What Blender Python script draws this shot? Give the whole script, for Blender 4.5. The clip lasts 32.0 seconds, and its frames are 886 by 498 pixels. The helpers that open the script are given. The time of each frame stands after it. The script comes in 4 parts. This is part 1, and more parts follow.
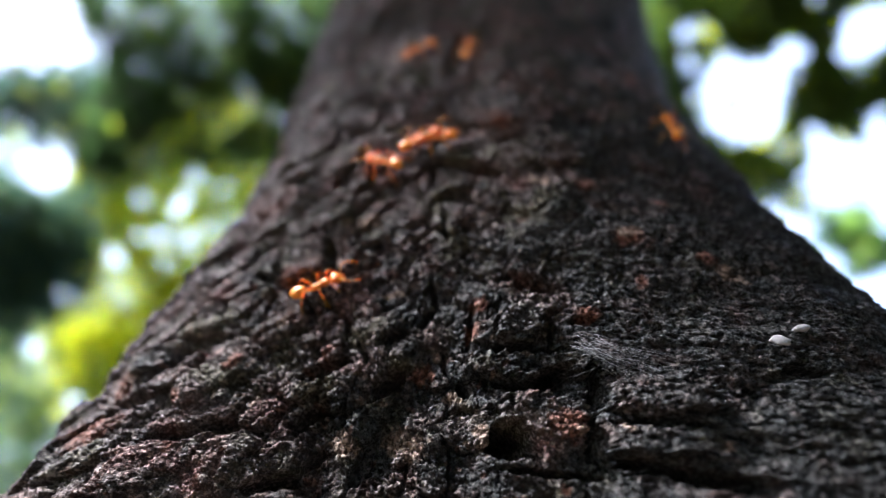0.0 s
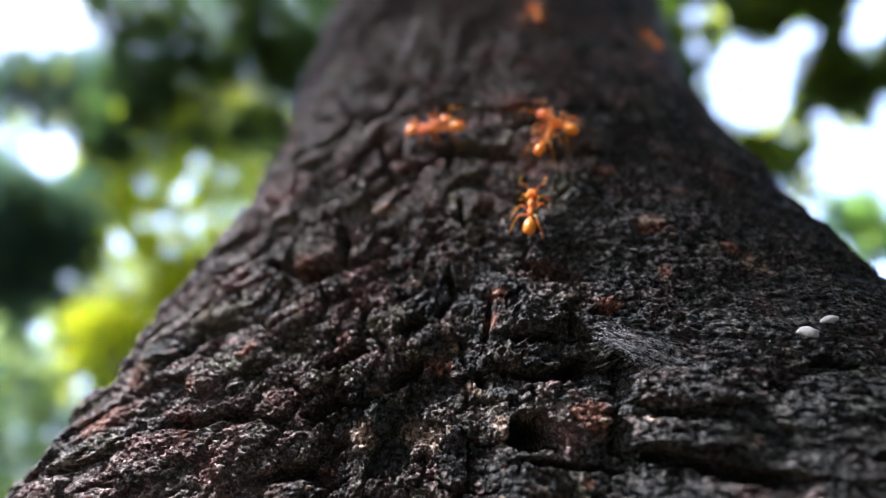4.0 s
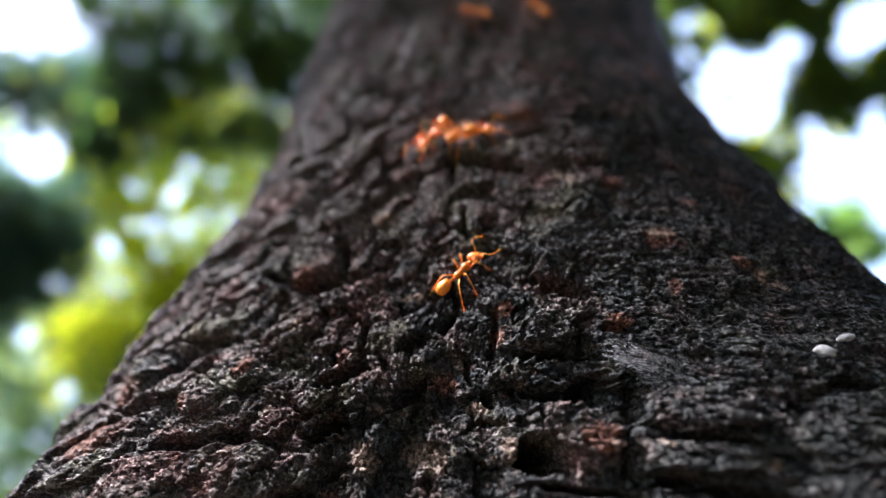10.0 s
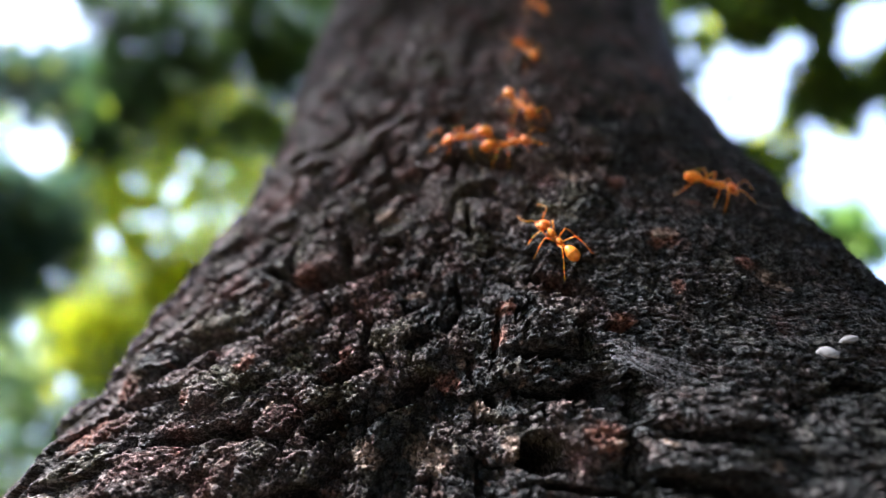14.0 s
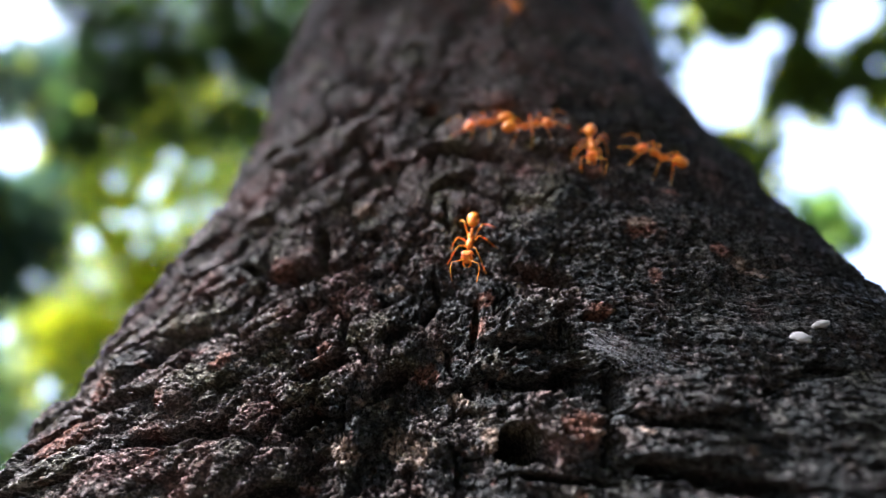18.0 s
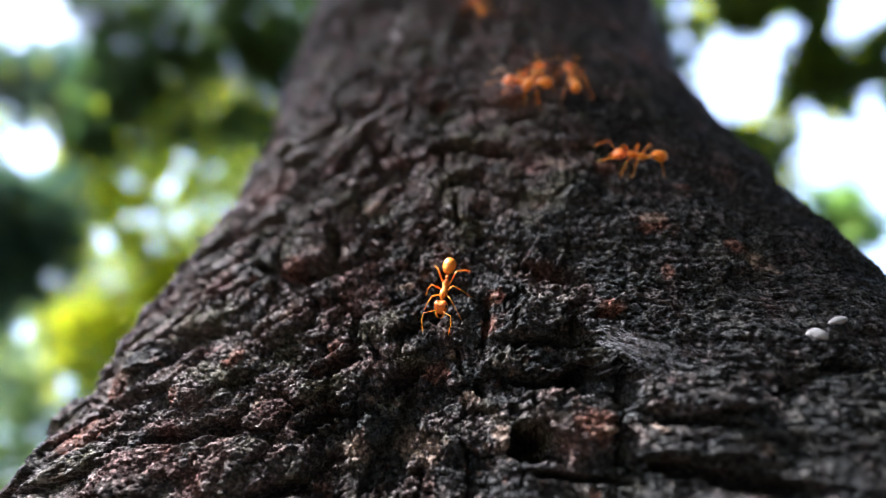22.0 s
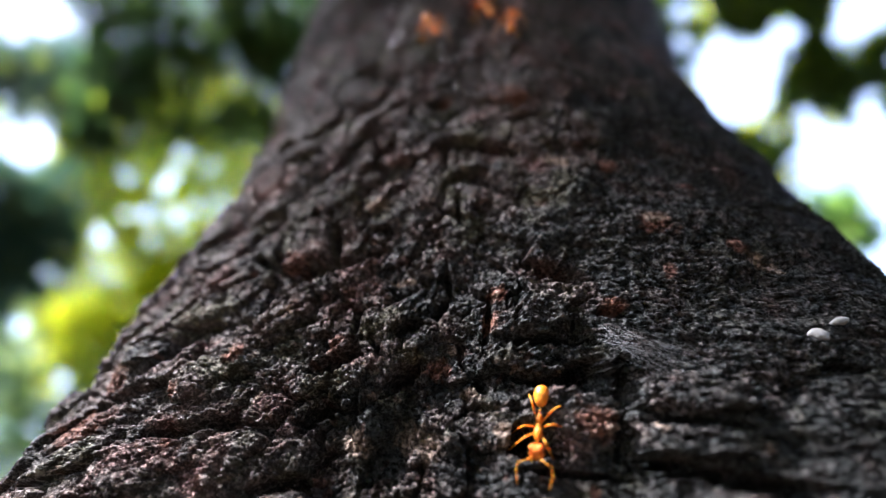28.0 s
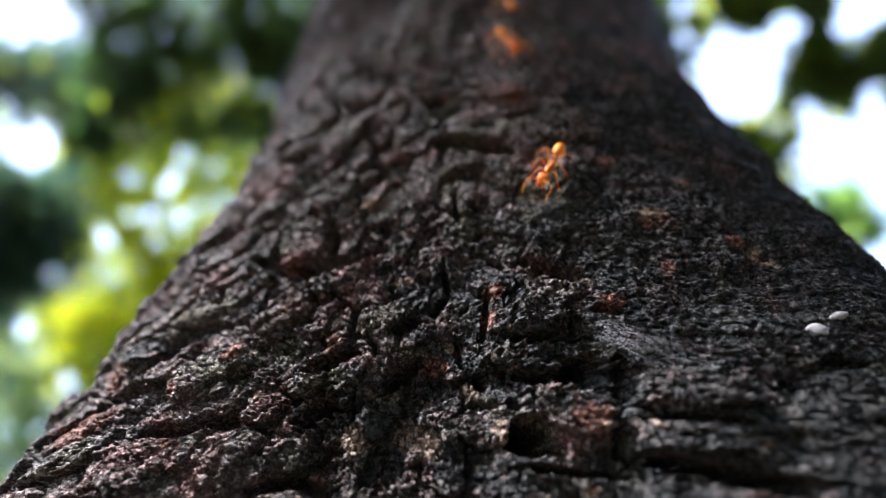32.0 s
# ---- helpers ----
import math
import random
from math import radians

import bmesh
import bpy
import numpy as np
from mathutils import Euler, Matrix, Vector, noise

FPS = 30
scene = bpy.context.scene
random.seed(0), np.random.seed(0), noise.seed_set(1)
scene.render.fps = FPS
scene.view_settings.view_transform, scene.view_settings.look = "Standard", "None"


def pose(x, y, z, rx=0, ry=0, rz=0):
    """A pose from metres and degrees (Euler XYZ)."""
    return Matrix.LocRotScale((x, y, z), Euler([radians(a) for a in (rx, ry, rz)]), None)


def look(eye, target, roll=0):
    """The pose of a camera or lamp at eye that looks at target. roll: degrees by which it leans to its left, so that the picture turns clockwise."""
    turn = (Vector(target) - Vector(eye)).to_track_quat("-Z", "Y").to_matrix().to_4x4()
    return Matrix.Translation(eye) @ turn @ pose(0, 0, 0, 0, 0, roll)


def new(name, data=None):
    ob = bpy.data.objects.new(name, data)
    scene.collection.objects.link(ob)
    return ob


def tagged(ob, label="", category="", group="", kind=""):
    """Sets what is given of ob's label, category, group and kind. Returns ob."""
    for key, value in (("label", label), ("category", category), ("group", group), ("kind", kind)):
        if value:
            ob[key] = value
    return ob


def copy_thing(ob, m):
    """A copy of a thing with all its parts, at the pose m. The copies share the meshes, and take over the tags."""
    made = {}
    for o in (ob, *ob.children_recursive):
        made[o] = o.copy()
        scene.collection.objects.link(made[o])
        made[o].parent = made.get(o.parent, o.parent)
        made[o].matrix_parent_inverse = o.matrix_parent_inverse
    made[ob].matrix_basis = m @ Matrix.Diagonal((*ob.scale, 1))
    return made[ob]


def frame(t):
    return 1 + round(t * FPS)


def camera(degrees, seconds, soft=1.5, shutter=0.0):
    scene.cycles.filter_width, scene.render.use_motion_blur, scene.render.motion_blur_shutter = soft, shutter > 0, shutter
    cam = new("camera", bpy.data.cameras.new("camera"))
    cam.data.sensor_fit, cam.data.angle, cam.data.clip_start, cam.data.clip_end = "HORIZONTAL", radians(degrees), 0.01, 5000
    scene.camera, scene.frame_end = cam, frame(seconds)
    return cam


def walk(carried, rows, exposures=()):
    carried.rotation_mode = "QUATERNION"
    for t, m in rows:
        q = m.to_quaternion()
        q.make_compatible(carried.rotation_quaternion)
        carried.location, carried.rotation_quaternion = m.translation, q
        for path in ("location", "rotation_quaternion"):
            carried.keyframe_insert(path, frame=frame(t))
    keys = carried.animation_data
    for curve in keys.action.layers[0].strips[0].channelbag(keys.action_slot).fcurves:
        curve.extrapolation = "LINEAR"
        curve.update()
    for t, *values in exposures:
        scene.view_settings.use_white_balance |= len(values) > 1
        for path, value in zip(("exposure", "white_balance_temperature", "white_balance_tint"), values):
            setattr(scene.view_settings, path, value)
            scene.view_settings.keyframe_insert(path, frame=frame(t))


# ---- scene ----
import itertools

cam = camera(82.21, 32.0, soft=0.7)
cam.data.dof.use_dof, cam.data.dof.focus_distance, cam.data.dof.aperture_fstop = True, 0.0555, 7.2
walk(cam, [
    (0.0, pose(-0.01368, -0.10666, 0.99741, 126.955, -6.097, -3.793)),
    (0.5, pose(-0.01398, -0.10660, 0.99762, 126.673, -5.944, -3.838)),
    (1.0, pose(-0.01427, -0.10644, 0.99774, 126.470, -5.957, -3.872)),
    (1.5, pose(-0.01450, -0.10617, 0.99783, 126.268, -6.015, -3.816)),
    (2.0, pose(-0.01478, -0.10594, 0.99793, 125.917, -6.126, -3.755)),
    (2.5, pose(-0.01503, -0.10580, 0.99809, 125.562, -6.168, -3.670)),
    (3.0, pose(-0.01532, -0.10568, 0.99801, 125.471, -6.292, -3.702)),
    (3.5, pose(-0.01539, -0.10566, 0.99804, 125.339, -6.441, -3.559)),
    (5.5, pose(-0.01623, -0.10510, 0.99935, 125.690, -6.111, -4.028)),
    (6.0, pose(-0.01660, -0.10467, 0.99995, 125.741, -5.830, -4.489)),
    (6.5, pose(-0.01681, -0.10444, 1.00020, 125.778, -5.747, -4.662)),
    (7.0, pose(-0.01691, -0.10435, 1.00016, 125.900, -5.808, -4.694)),
    (7.5, pose(-0.01673, -0.10429, 1.00006, 126.072, -5.965, -4.559)),
    (8.0, pose(-0.01675, -0.10439, 1.00008, 126.029, -6.009, -4.489)),
    (8.5, pose(-0.01695, -0.10434, 0.99997, 126.082, -6.028, -4.553)),
    (9.0, pose(-0.01691, -0.10432, 1.00005, 126.000, -6.135, -4.440)),
    (9.5, pose(-0.01707, -0.10439, 1.00008, 125.928, -6.104, -4.494)),
    (10.0, pose(-0.01705, -0.10437, 0.99998, 126.046, -6.140, -4.490)),
    (10.5, pose(-0.01694, -0.10431, 0.99995, 126.064, -6.180, -4.340)),
    (11.0, pose(-0.01692, -0.10435, 1.00001, 125.903, -6.238, -4.183)),
    (11.5, pose(-0.01689, -0.10433, 1.00008, 125.676, -6.331, -4.006)),
    (12.0, pose(-0.01688, -0.10426, 1.00010, 125.454, -6.385, -3.828)),
    (12.5, pose(-0.01685, -0.10409, 1.00000, 125.404, -6.493, -3.726)),
    (13.0, pose(-0.01701, -0.10411, 1.00001, 125.390, -6.518, -3.883)),
    (13.5, pose(-0.01727, -0.10421, 1.00002, 125.583, -6.522, -4.301)),
    (14.0, pose(-0.01743, -0.10433, 1.00001, 125.834, -6.562, -4.781)),
    (14.5, pose(-0.01753, -0.10437, 1.00001, 125.930, -6.459, -5.140)),
    (16.5, pose(-0.01719, -0.10396, 1.00004, 125.459, -5.753, -5.675)),
    (17.0, pose(-0.01696, -0.10396, 1.00008, 125.378, -5.394, -5.710)),
    (17.5, pose(-0.01646, -0.10399, 1.00024, 125.206, -5.117, -5.491)),
    (18.0, pose(-0.01634, -0.10394, 1.00021, 125.261, -4.900, -5.496)),
    (18.5, pose(-0.01626, -0.10399, 1.00033, 125.078, -4.980, -5.314)),
    (19.0, pose(-0.01644, -0.10396, 1.00029, 124.990, -5.123, -5.158)),
    (19.5, pose(-0.01645, -0.10393, 1.00028, 124.896, -5.246, -4.915)),
    (20.0, pose(-0.01655, -0.10390, 1.00023, 124.924, -5.297, -4.901)),
    (20.5, pose(-0.01653, -0.10390, 1.00024, 124.924, -5.305, -4.746)),
    (21.0, pose(-0.01642, -0.10394, 1.00033, 124.814, -5.303, -4.514)),
    (21.5, pose(-0.01622, -0.10388, 1.00022, 124.932, -5.346, -4.334)),
    (22.0, pose(-0.01628, -0.10390, 1.00030, 124.817, -5.307, -4.273)),
    (22.5, pose(-0.01618, -0.10389, 1.00026, 124.801, -5.517, -4.148)),
    (23.0, pose(-0.01638, -0.10382, 1.00019, 124.841, -5.524, -4.298)),
    (23.5, pose(-0.01645, -0.10384, 1.00017, 124.857, -5.556, -4.463)),
    (24.0, pose(-0.01662, -0.10385, 1.00026, 124.786, -5.540, -4.691)),
    (24.5, pose(-0.01672, -0.10381, 1.00019, 124.825, -5.580, -4.884)),
    (25.0, pose(-0.01669, -0.10368, 1.00008, 124.952, -5.563, -4.974)),
    (25.5, pose(-0.01672, -0.10374, 1.00012, 124.832, -5.618, -5.018)),
    (27.5, pose(-0.01670, -0.10373, 1.00026, 124.567, -5.776, -4.816)),
    (28.0, pose(-0.01676, -0.10358, 1.00007, 124.763, -5.706, -4.855)),
    (28.5, pose(-0.01673, -0.10367, 1.00024, 124.532, -5.735, -4.749)),
    (29.0, pose(-0.01679, -0.10362, 1.00021, 124.499, -5.692, -4.762)),
    (29.5, pose(-0.01659, -0.10359, 1.00018, 124.446, -5.759, -4.583)),
    (30.0, pose(-0.01653, -0.10359, 1.00023, 124.344, -5.684, -4.491)),
    (30.5, pose(-0.01643, -0.10361, 1.00018, 124.392, -5.670, -4.451)),
    (31.0, pose(-0.01620, -0.10360, 1.00021, 124.380, -5.618, -4.285)),
    (31.5, pose(-0.01633, -0.10363, 1.00029, 124.326, -5.414, -4.404)),
    (32.0, pose(-0.01607, -0.10353, 1.00016, 124.522, -5.442, -4.298)),
], exposures=[(0.0, 3.34, 5900, 16), (32.0, 3.34, 5900, 16)])

# ---- world and sun ----
world = bpy.data.worlds.new("world")
scene.world = world
world.use_nodes = True
sky = world.node_tree.nodes.new("ShaderNodeTexSky")
sky.sky_type, sky.sun_disc = "NISHITA", False
sky.sun_elevation, sky.sun_rotation = radians(50), radians(-104)
sky.air_density, sky.dust_density, sky.ozone_density = 1.0, 3.0, 1.0
world.node_tree.nodes["Background"].inputs["Strength"].default_value = 0.102
# thin high cloud whitens the sky
cloud = world.node_tree.nodes.new("ShaderNodeMix")
cloud.data_type = "RGBA"
cloud.inputs["Factor"].default_value = 0.3
cloud.inputs["B"].default_value = (4.4, 5.1, 6.6, 1)
world.node_tree.links.new(sky.outputs["Color"], cloud.inputs["A"])
world.node_tree.links.new(cloud.outputs["Result"], world.node_tree.nodes["Background"].inputs["Color"])
sun_way = Vector((math.sin(radians(-104)) * math.cos(radians(50)), math.cos(radians(-104)) * math.cos(radians(50)), math.sin(radians(50))))
sun = new("sun", bpy.data.lights.new("sun", "SUN"))
sun.data.energy, sun.data.angle, sun.data.color = 5.0, radians(3), (1.0, 0.97, 0.93)
sun.matrix_world = look(sun_way * 20, (0, 0, 0))


# ---- materials ----
def material(name, roughness=0.6, specular=0.3):
    m = bpy.data.materials.new(name)
    m.use_nodes = True
    b = m.node_tree.nodes["Principled BSDF"]
    b.inputs["Roughness"].default_value = roughness
    b.inputs["Specular IOR Level"].default_value = specular
    return m, m.node_tree.nodes, m.node_tree.links, b


def noise_node(nodes, links, scale, detail=6.0, rough=0.6, stretch=(1, 1, 1), distort=0.0):
    c, mp, n = nodes.new("ShaderNodeTexCoord"), nodes.new("ShaderNodeMapping"), nodes.new("ShaderNodeTexNoise")
    mp.inputs["Scale"].default_value = stretch
    n.inputs["Scale"].default_value, n.inputs["Detail"].default_value = scale, detail
    n.inputs["Roughness"].default_value, n.inputs["Distortion"].default_value = rough, distort
    links.new(c.outputs["Object"], mp.inputs["Vector"])
    links.new(mp.outputs["Vector"], n.inputs["Vector"])
    return n.outputs["Fac"]


def ramp(nodes, links, fac, *stops):
    r = nodes.new("ShaderNodeValToRGB")
    while len(r.color_ramp.elements) < len(stops):
        r.color_ramp.elements.new(0.5)
    for e, (p, c) in zip(r.color_ramp.elements, stops):
        e.position, e.color = p, (*c, 1)
    links.new(fac, r.inputs["Fac"])
    return r.outputs["Color"]


def mix(nodes, links, fac, a, b):
    m = nodes.new("ShaderNodeMix")
    m.data_type = "RGBA"
    links.new(fac, m.inputs["Factor"])
    for socket, value in ((m.inputs["A"], a), (m.inputs["B"], b)):
        if isinstance(value, tuple):
            socket.default_value = (*value, 1)
        else:
            links.new(value, socket)
    return m.outputs["Result"]


def times(nodes, links, a, b, operation="MULTIPLY"):
    m = nodes.new("ShaderNodeMath")
    m.operation, m.use_clamp = operation, True
    for n, v in enumerate((a, b)):
        if isinstance(v, (int, float)):
            m.inputs[n].default_value = v
        else:
            links.new(v, m.inputs[n])
    return m.outputs[0]


def bump(nodes, links, bsdf, height, distance, strength=1.0, under=None):
    n = nodes.new("ShaderNodeBump")
    n.inputs["Distance"].default_value, n.inputs["Strength"].default_value = distance, strength
    links.new(height, n.inputs["Height"])
    if under:
        links.new(under, n.inputs["Normal"])
    links.new(n.outputs["Normal"], bsdf.inputs["Normal"])
    return n.outputs["Normal"]


def bark_material():
    m, nodes, links, b = material("bark", 0.5, 0.3)
    coarse = noise_node(nodes, links, 90, 5, 0.6)
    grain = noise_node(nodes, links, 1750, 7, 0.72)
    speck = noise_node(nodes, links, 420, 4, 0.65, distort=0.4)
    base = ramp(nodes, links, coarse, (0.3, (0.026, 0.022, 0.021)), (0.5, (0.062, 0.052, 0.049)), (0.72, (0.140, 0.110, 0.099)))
    # crevice shade painted in: low grain near black, high grain pale like small highlights
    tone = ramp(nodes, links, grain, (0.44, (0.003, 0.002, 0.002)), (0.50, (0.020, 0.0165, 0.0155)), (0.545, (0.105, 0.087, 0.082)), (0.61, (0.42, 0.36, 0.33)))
    half = nodes.new("ShaderNodeValue")
    half.outputs[0].default_value = 0.5
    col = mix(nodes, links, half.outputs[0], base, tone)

    # olive and rosy tints in the crust
    tint = ramp(nodes, links, noise_node(nodes, links, 170, 4, 0.6), (0.36, (1.05, 1.15, 0.85)), (0.48, (1.0, 1.0, 1.0)), (0.56, (1.1, 0.98, 0.92)), (0.66, (1.6, 1.1, 1.05)))
    tinted = nodes.new("ShaderNodeMix")
    tinted.data_type, tinted.blend_type = "RGBA", "MULTIPLY"
    tinted.inputs["Factor"].default_value = 1.0
    links.new(col, tinted.inputs["A"])
    links.new(tint, tinted.inputs["B"])
    col = tinted.outputs["Result"]

    def layer(col, attribute, dark, light, sharp_lo, sharp_hi):
        at = nodes.new("ShaderNodeAttribute")
        at.attribute_name = attribute
        f = nodes.new("ShaderNodeMapRange")
        f.inputs["From Min"].default_value, f.inputs["From Max"].default_value = sharp_lo, sharp_hi
        links.new(times(nodes, links, at.outputs["Fac"], times(nodes, links, speck, 1.7), "MULTIPLY"), f.inputs["Value"])
        return mix(nodes, links, f.outputs["Result"], col, ramp(nodes, links, grain, (0.44, dark), (0.58, light)))

    # bright specks of crust
    speckle = ramp(nodes, links, noise_node(nodes, links, 2600, 3, 0.6), (0.60, (0, 0, 0)), (0.67, (0.75, 0.75, 0.75)))
    col = mix(nodes, links, speckle, col, ramp(nodes, links, coarse, (0.4, (0.13, 0.13, 0.11)), (0.65, (0.34, 0.27, 0.23))))
    # dark moss, which also paints shade onto the right of the trunk
    col = layer(col, "moss_shade", (0.006, 0.0066, 0.0066), (0.046, 0.049, 0.048), 0.25, 1.0)
    col = layer(col, "rust", (0.035, 0.016, 0.012), (0.26, 0.118, 0.082), 0.30, 0.9)
    col = layer(col, "pale", (0.07, 0.048, 0.036), (0.46, 0.34, 0.26), 0.40, 0.9)
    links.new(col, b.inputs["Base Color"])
    # sheen is cut in the low grain so its painted crevices stay black
    gloss = nodes.new("ShaderNodeMapRange")
    gloss.inputs["From Min"].default_value, gloss.inputs["From Max"].default_value = 0.47, 0.62
    gloss.inputs["To Min"].default_value, gloss.inputs["To Max"].default_value = 0.02, 0.26
    links.new(grain, gloss.inputs["Value"])
    links.new(gloss.outputs["Result"], b.inputs["Specular IOR Level"])
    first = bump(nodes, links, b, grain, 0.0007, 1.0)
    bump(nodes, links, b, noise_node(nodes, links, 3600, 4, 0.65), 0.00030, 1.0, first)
    return m


def plain_material(name, dark, light, scale, roughness=0.6, specular=0.3, relief=0.0):
    m, nodes, links, b = material(name, roughness, specular)
    f = noise_node(nodes, links, scale, 5)
    links.new(ramp(nodes, links, f, (0.3, dark), (0.7, light)), b.inputs["Base Color"])
    if relief:
        bump(nodes, links, b, f, relief, 0.6)
    return m


def ant_material(name, dark, light, glow):
    m, nodes, links, b = material(name, 0.42, 0.3)
    f = noise_node(nodes, links, 700, 3)
    links.new(ramp(nodes, links, f, (0.3, dark), (0.7, light)), b.inputs["Base Color"])
    b.inputs["Subsurface Weight"].default_value = glow
    b.inputs["Subsurface Radius"].default_value = (1.0, 0.35, 0.08)
    b.inputs["Subsurface Scale"].default_value = 0.0006
    bump(nodes, links, b, noise_node(nodes, links, 6000, 2), 0.00002, 0.5)
    return m


def leaf_material(name, dark, light, sunny, share):
    """Thin leaves that let the sun through; a share of them is coloured brighter, as if sunlit."""
    m, nodes, links, b = material(name, 0.6, 0.15)
    geo = nodes.new("ShaderNodeNewGeometry")
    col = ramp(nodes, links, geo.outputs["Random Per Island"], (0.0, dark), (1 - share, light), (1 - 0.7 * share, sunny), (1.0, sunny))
    links.new(col, b.inputs["Base Color"])
    t, add, out = nodes.new("ShaderNodeBsdfTranslucent"), nodes.new("ShaderNodeMixShader"), nodes["Material Output"]
    bright = nodes.new("ShaderNodeHueSaturation")
    bright.inputs["Value"].default_value, bright.inputs["Saturation"].default_value = 1.8, 1.1
    links.new(col, bright.inputs["Color"])
    links.new(bright.outputs["Color"], t.inputs["Color"])
    add.inputs["Fac"].default_value = 0.5
    links.new(b.outputs["BSDF"], add.inputs[1])
    links.new(t.outputs["BSDF"], add.inputs[2])
    links.new(add.outputs["Shader"], out.inputs["Surface"])
    return m


BARK = bark_material()
FAR_BARK = plain_material("far_bark", (0.05, 0.042, 0.036), (0.12, 0.10, 0.085), 14, 0.8, 0.2, 0.01)
SOIL = plain_material("soil", (0.03, 0.024, 0.017), (0.08, 0.06, 0.04), 3, 0.9, 0.1, 0.02)
# light put into the greens: shaded crowns darker, the sunlit crown brighter
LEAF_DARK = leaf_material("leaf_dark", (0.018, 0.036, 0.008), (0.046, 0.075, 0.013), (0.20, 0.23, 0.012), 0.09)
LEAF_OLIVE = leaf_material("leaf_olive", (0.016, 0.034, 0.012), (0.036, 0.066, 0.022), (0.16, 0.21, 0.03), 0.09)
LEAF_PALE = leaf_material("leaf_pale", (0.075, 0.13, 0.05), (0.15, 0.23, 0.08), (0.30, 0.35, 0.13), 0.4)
LEAF_SUNLIT = leaf_material("leaf_sunlit", (0.085, 0.12, 0.012), (0.27, 0.32, 0.02), (0.56, 0.57, 0.024), 0.5)
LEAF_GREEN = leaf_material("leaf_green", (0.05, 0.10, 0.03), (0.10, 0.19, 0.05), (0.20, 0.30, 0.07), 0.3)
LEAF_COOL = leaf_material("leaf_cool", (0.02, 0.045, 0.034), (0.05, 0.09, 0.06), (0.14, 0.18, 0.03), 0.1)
ANT_BODY = ant_material("ant_body", (0.44, 0.125, 0.005), (0.60, 0.20, 0.008), 0.35)
ANT_GASTER = ant_material("ant_gaster", (0.46, 0.13, 0.006), (0.60, 0.20, 0.010), 0.3)
ANT_LEG = ant_material("ant_leg", (0.44, 0.15, 0.008), (0.60, 0.24, 0.016), 0.4)
ANT_HEAD = ant_material("ant_head", (0.46, 0.10, 0.008), (0.62, 0.16, 0.014), 0.3)
ANT_EYE = plain_material("ant_eye", (0.01, 0.008, 0.006), (0.03, 0.02, 0.015), 4000, 0.15, 0.6)
CHALK = plain_material("chalk", (0.15, 0.147, 0.145), (0.27, 0.265, 0.26), 900, 0.8, 0.2, 0.0001)
SILK = plain_material("silk", (0.30, 0.30, 0.31), (0.45, 0.45, 0.46), 900, 0.5, 0.4)


# ---- building helpers ----
def mesh_object(name, verts, faces, mat, smooth=True):
    me = bpy.data.meshes.new(name)
    me.from_pydata(verts, [], faces)
    me.materials.append(mat)
    if smooth:
        me.shade_smooth()
    return new(name, me)


def part(name, bm, mat, parent, label="", smooth=True):
    me = bpy.data.meshes.new(name)
    bm.to_mesh(me)
    bm.free()
    me.materials.append(mat)
    if smooth:
        me.shade_smooth()
    ob = new(name, me)
    ob.parent = parent
    return tagged(ob, label) if label else ob


def grid_noise(x, y, seed):
    """Smooth gradient noise over a plane, about -1 to 1."""
    rng = np.random.RandomState(seed)
    table = rng.permutation(512)
    angle = rng.rand(512) * 2 * np.pi
    gx, gy = np.cos(angle), np.sin(angle)
    xi, yi = np.floor(x).astype(np.int64), np.floor(y).astype(np.int64)
    fx, fy = x - xi, y - yi
    u, v = fx * fx * fx * (fx * (fx * 6 - 15) + 10), fy * fy * fy * (fy * (fy * 6 - 15) + 10)

    def corner(dx, dy):
        h = table[(table[(xi + dx) & 511] + yi + dy) & 511]
        return gx[h] * (fx - dx) + gy[h] * (fy - dy)
    a = corner(0, 0) * (1 - u) + corner(1, 0) * u
    b = corner(0, 1) * (1 - u) + corner(1, 1) * u
    return 1.5 * (a * (1 - v) + b * v)


def layers(x, y, seed, count, ridged=False):
    total, size = 0 * x, 1.0
    for n in range(count):
        v = grid_noise(x * 2 ** n + 17 * n, y * 2 ** n - 9 * n, seed + n)
        total = total + size * ((0.5 - np.abs(v)) if ridged else v)
        size *= 0.55
    return total


def cells(x, y, seed):
    """Distances to the two nearest of scattered points, the number of the nearest and the height over it."""
    rng = np.random.RandomState(seed)
    jx, jy = rng.rand(256, 256), rng.rand(256, 256)
    xi, yi = np.floor(x).astype(np.int64), np.floor(y).astype(np.int64)
    near, second, who, over = np.full(x.shape, 9.0), np.full(x.shape, 9.0), np.zeros(x.shape, np.int64), 0 * x
    for dx in (-1, 0, 1):
        for dy in (-1, 0, 1):
            cx, cy = xi + dx, yi + dy
            d = np.hypot(cx + 0.1 + 0.8 * jx[cx & 255, cy & 255] - x, cy + 0.1 + 0.8 * jy[cx & 255, cy & 255] - y)
            closer = d < near
            second = np.where(closer, near, np.minimum(second, d))
            who = np.where(closer, (cx & 255) * 256 + (cy & 255), who)
            over = np.where(closer, y - (cy + 0.1 + 0.8 * jy[cx & 255, cy & 255]), over)
            near = np.where(closer, d, near)
    return near, second, who, over


def step(lo, hi, x):
    t = np.clip((x - lo) / (hi - lo), 0, 1)
    return t * t * (3 - 2 * t)


# ---- the trunk ----
AXIS = (-0.012, 0.002)
ROUND = 57.0


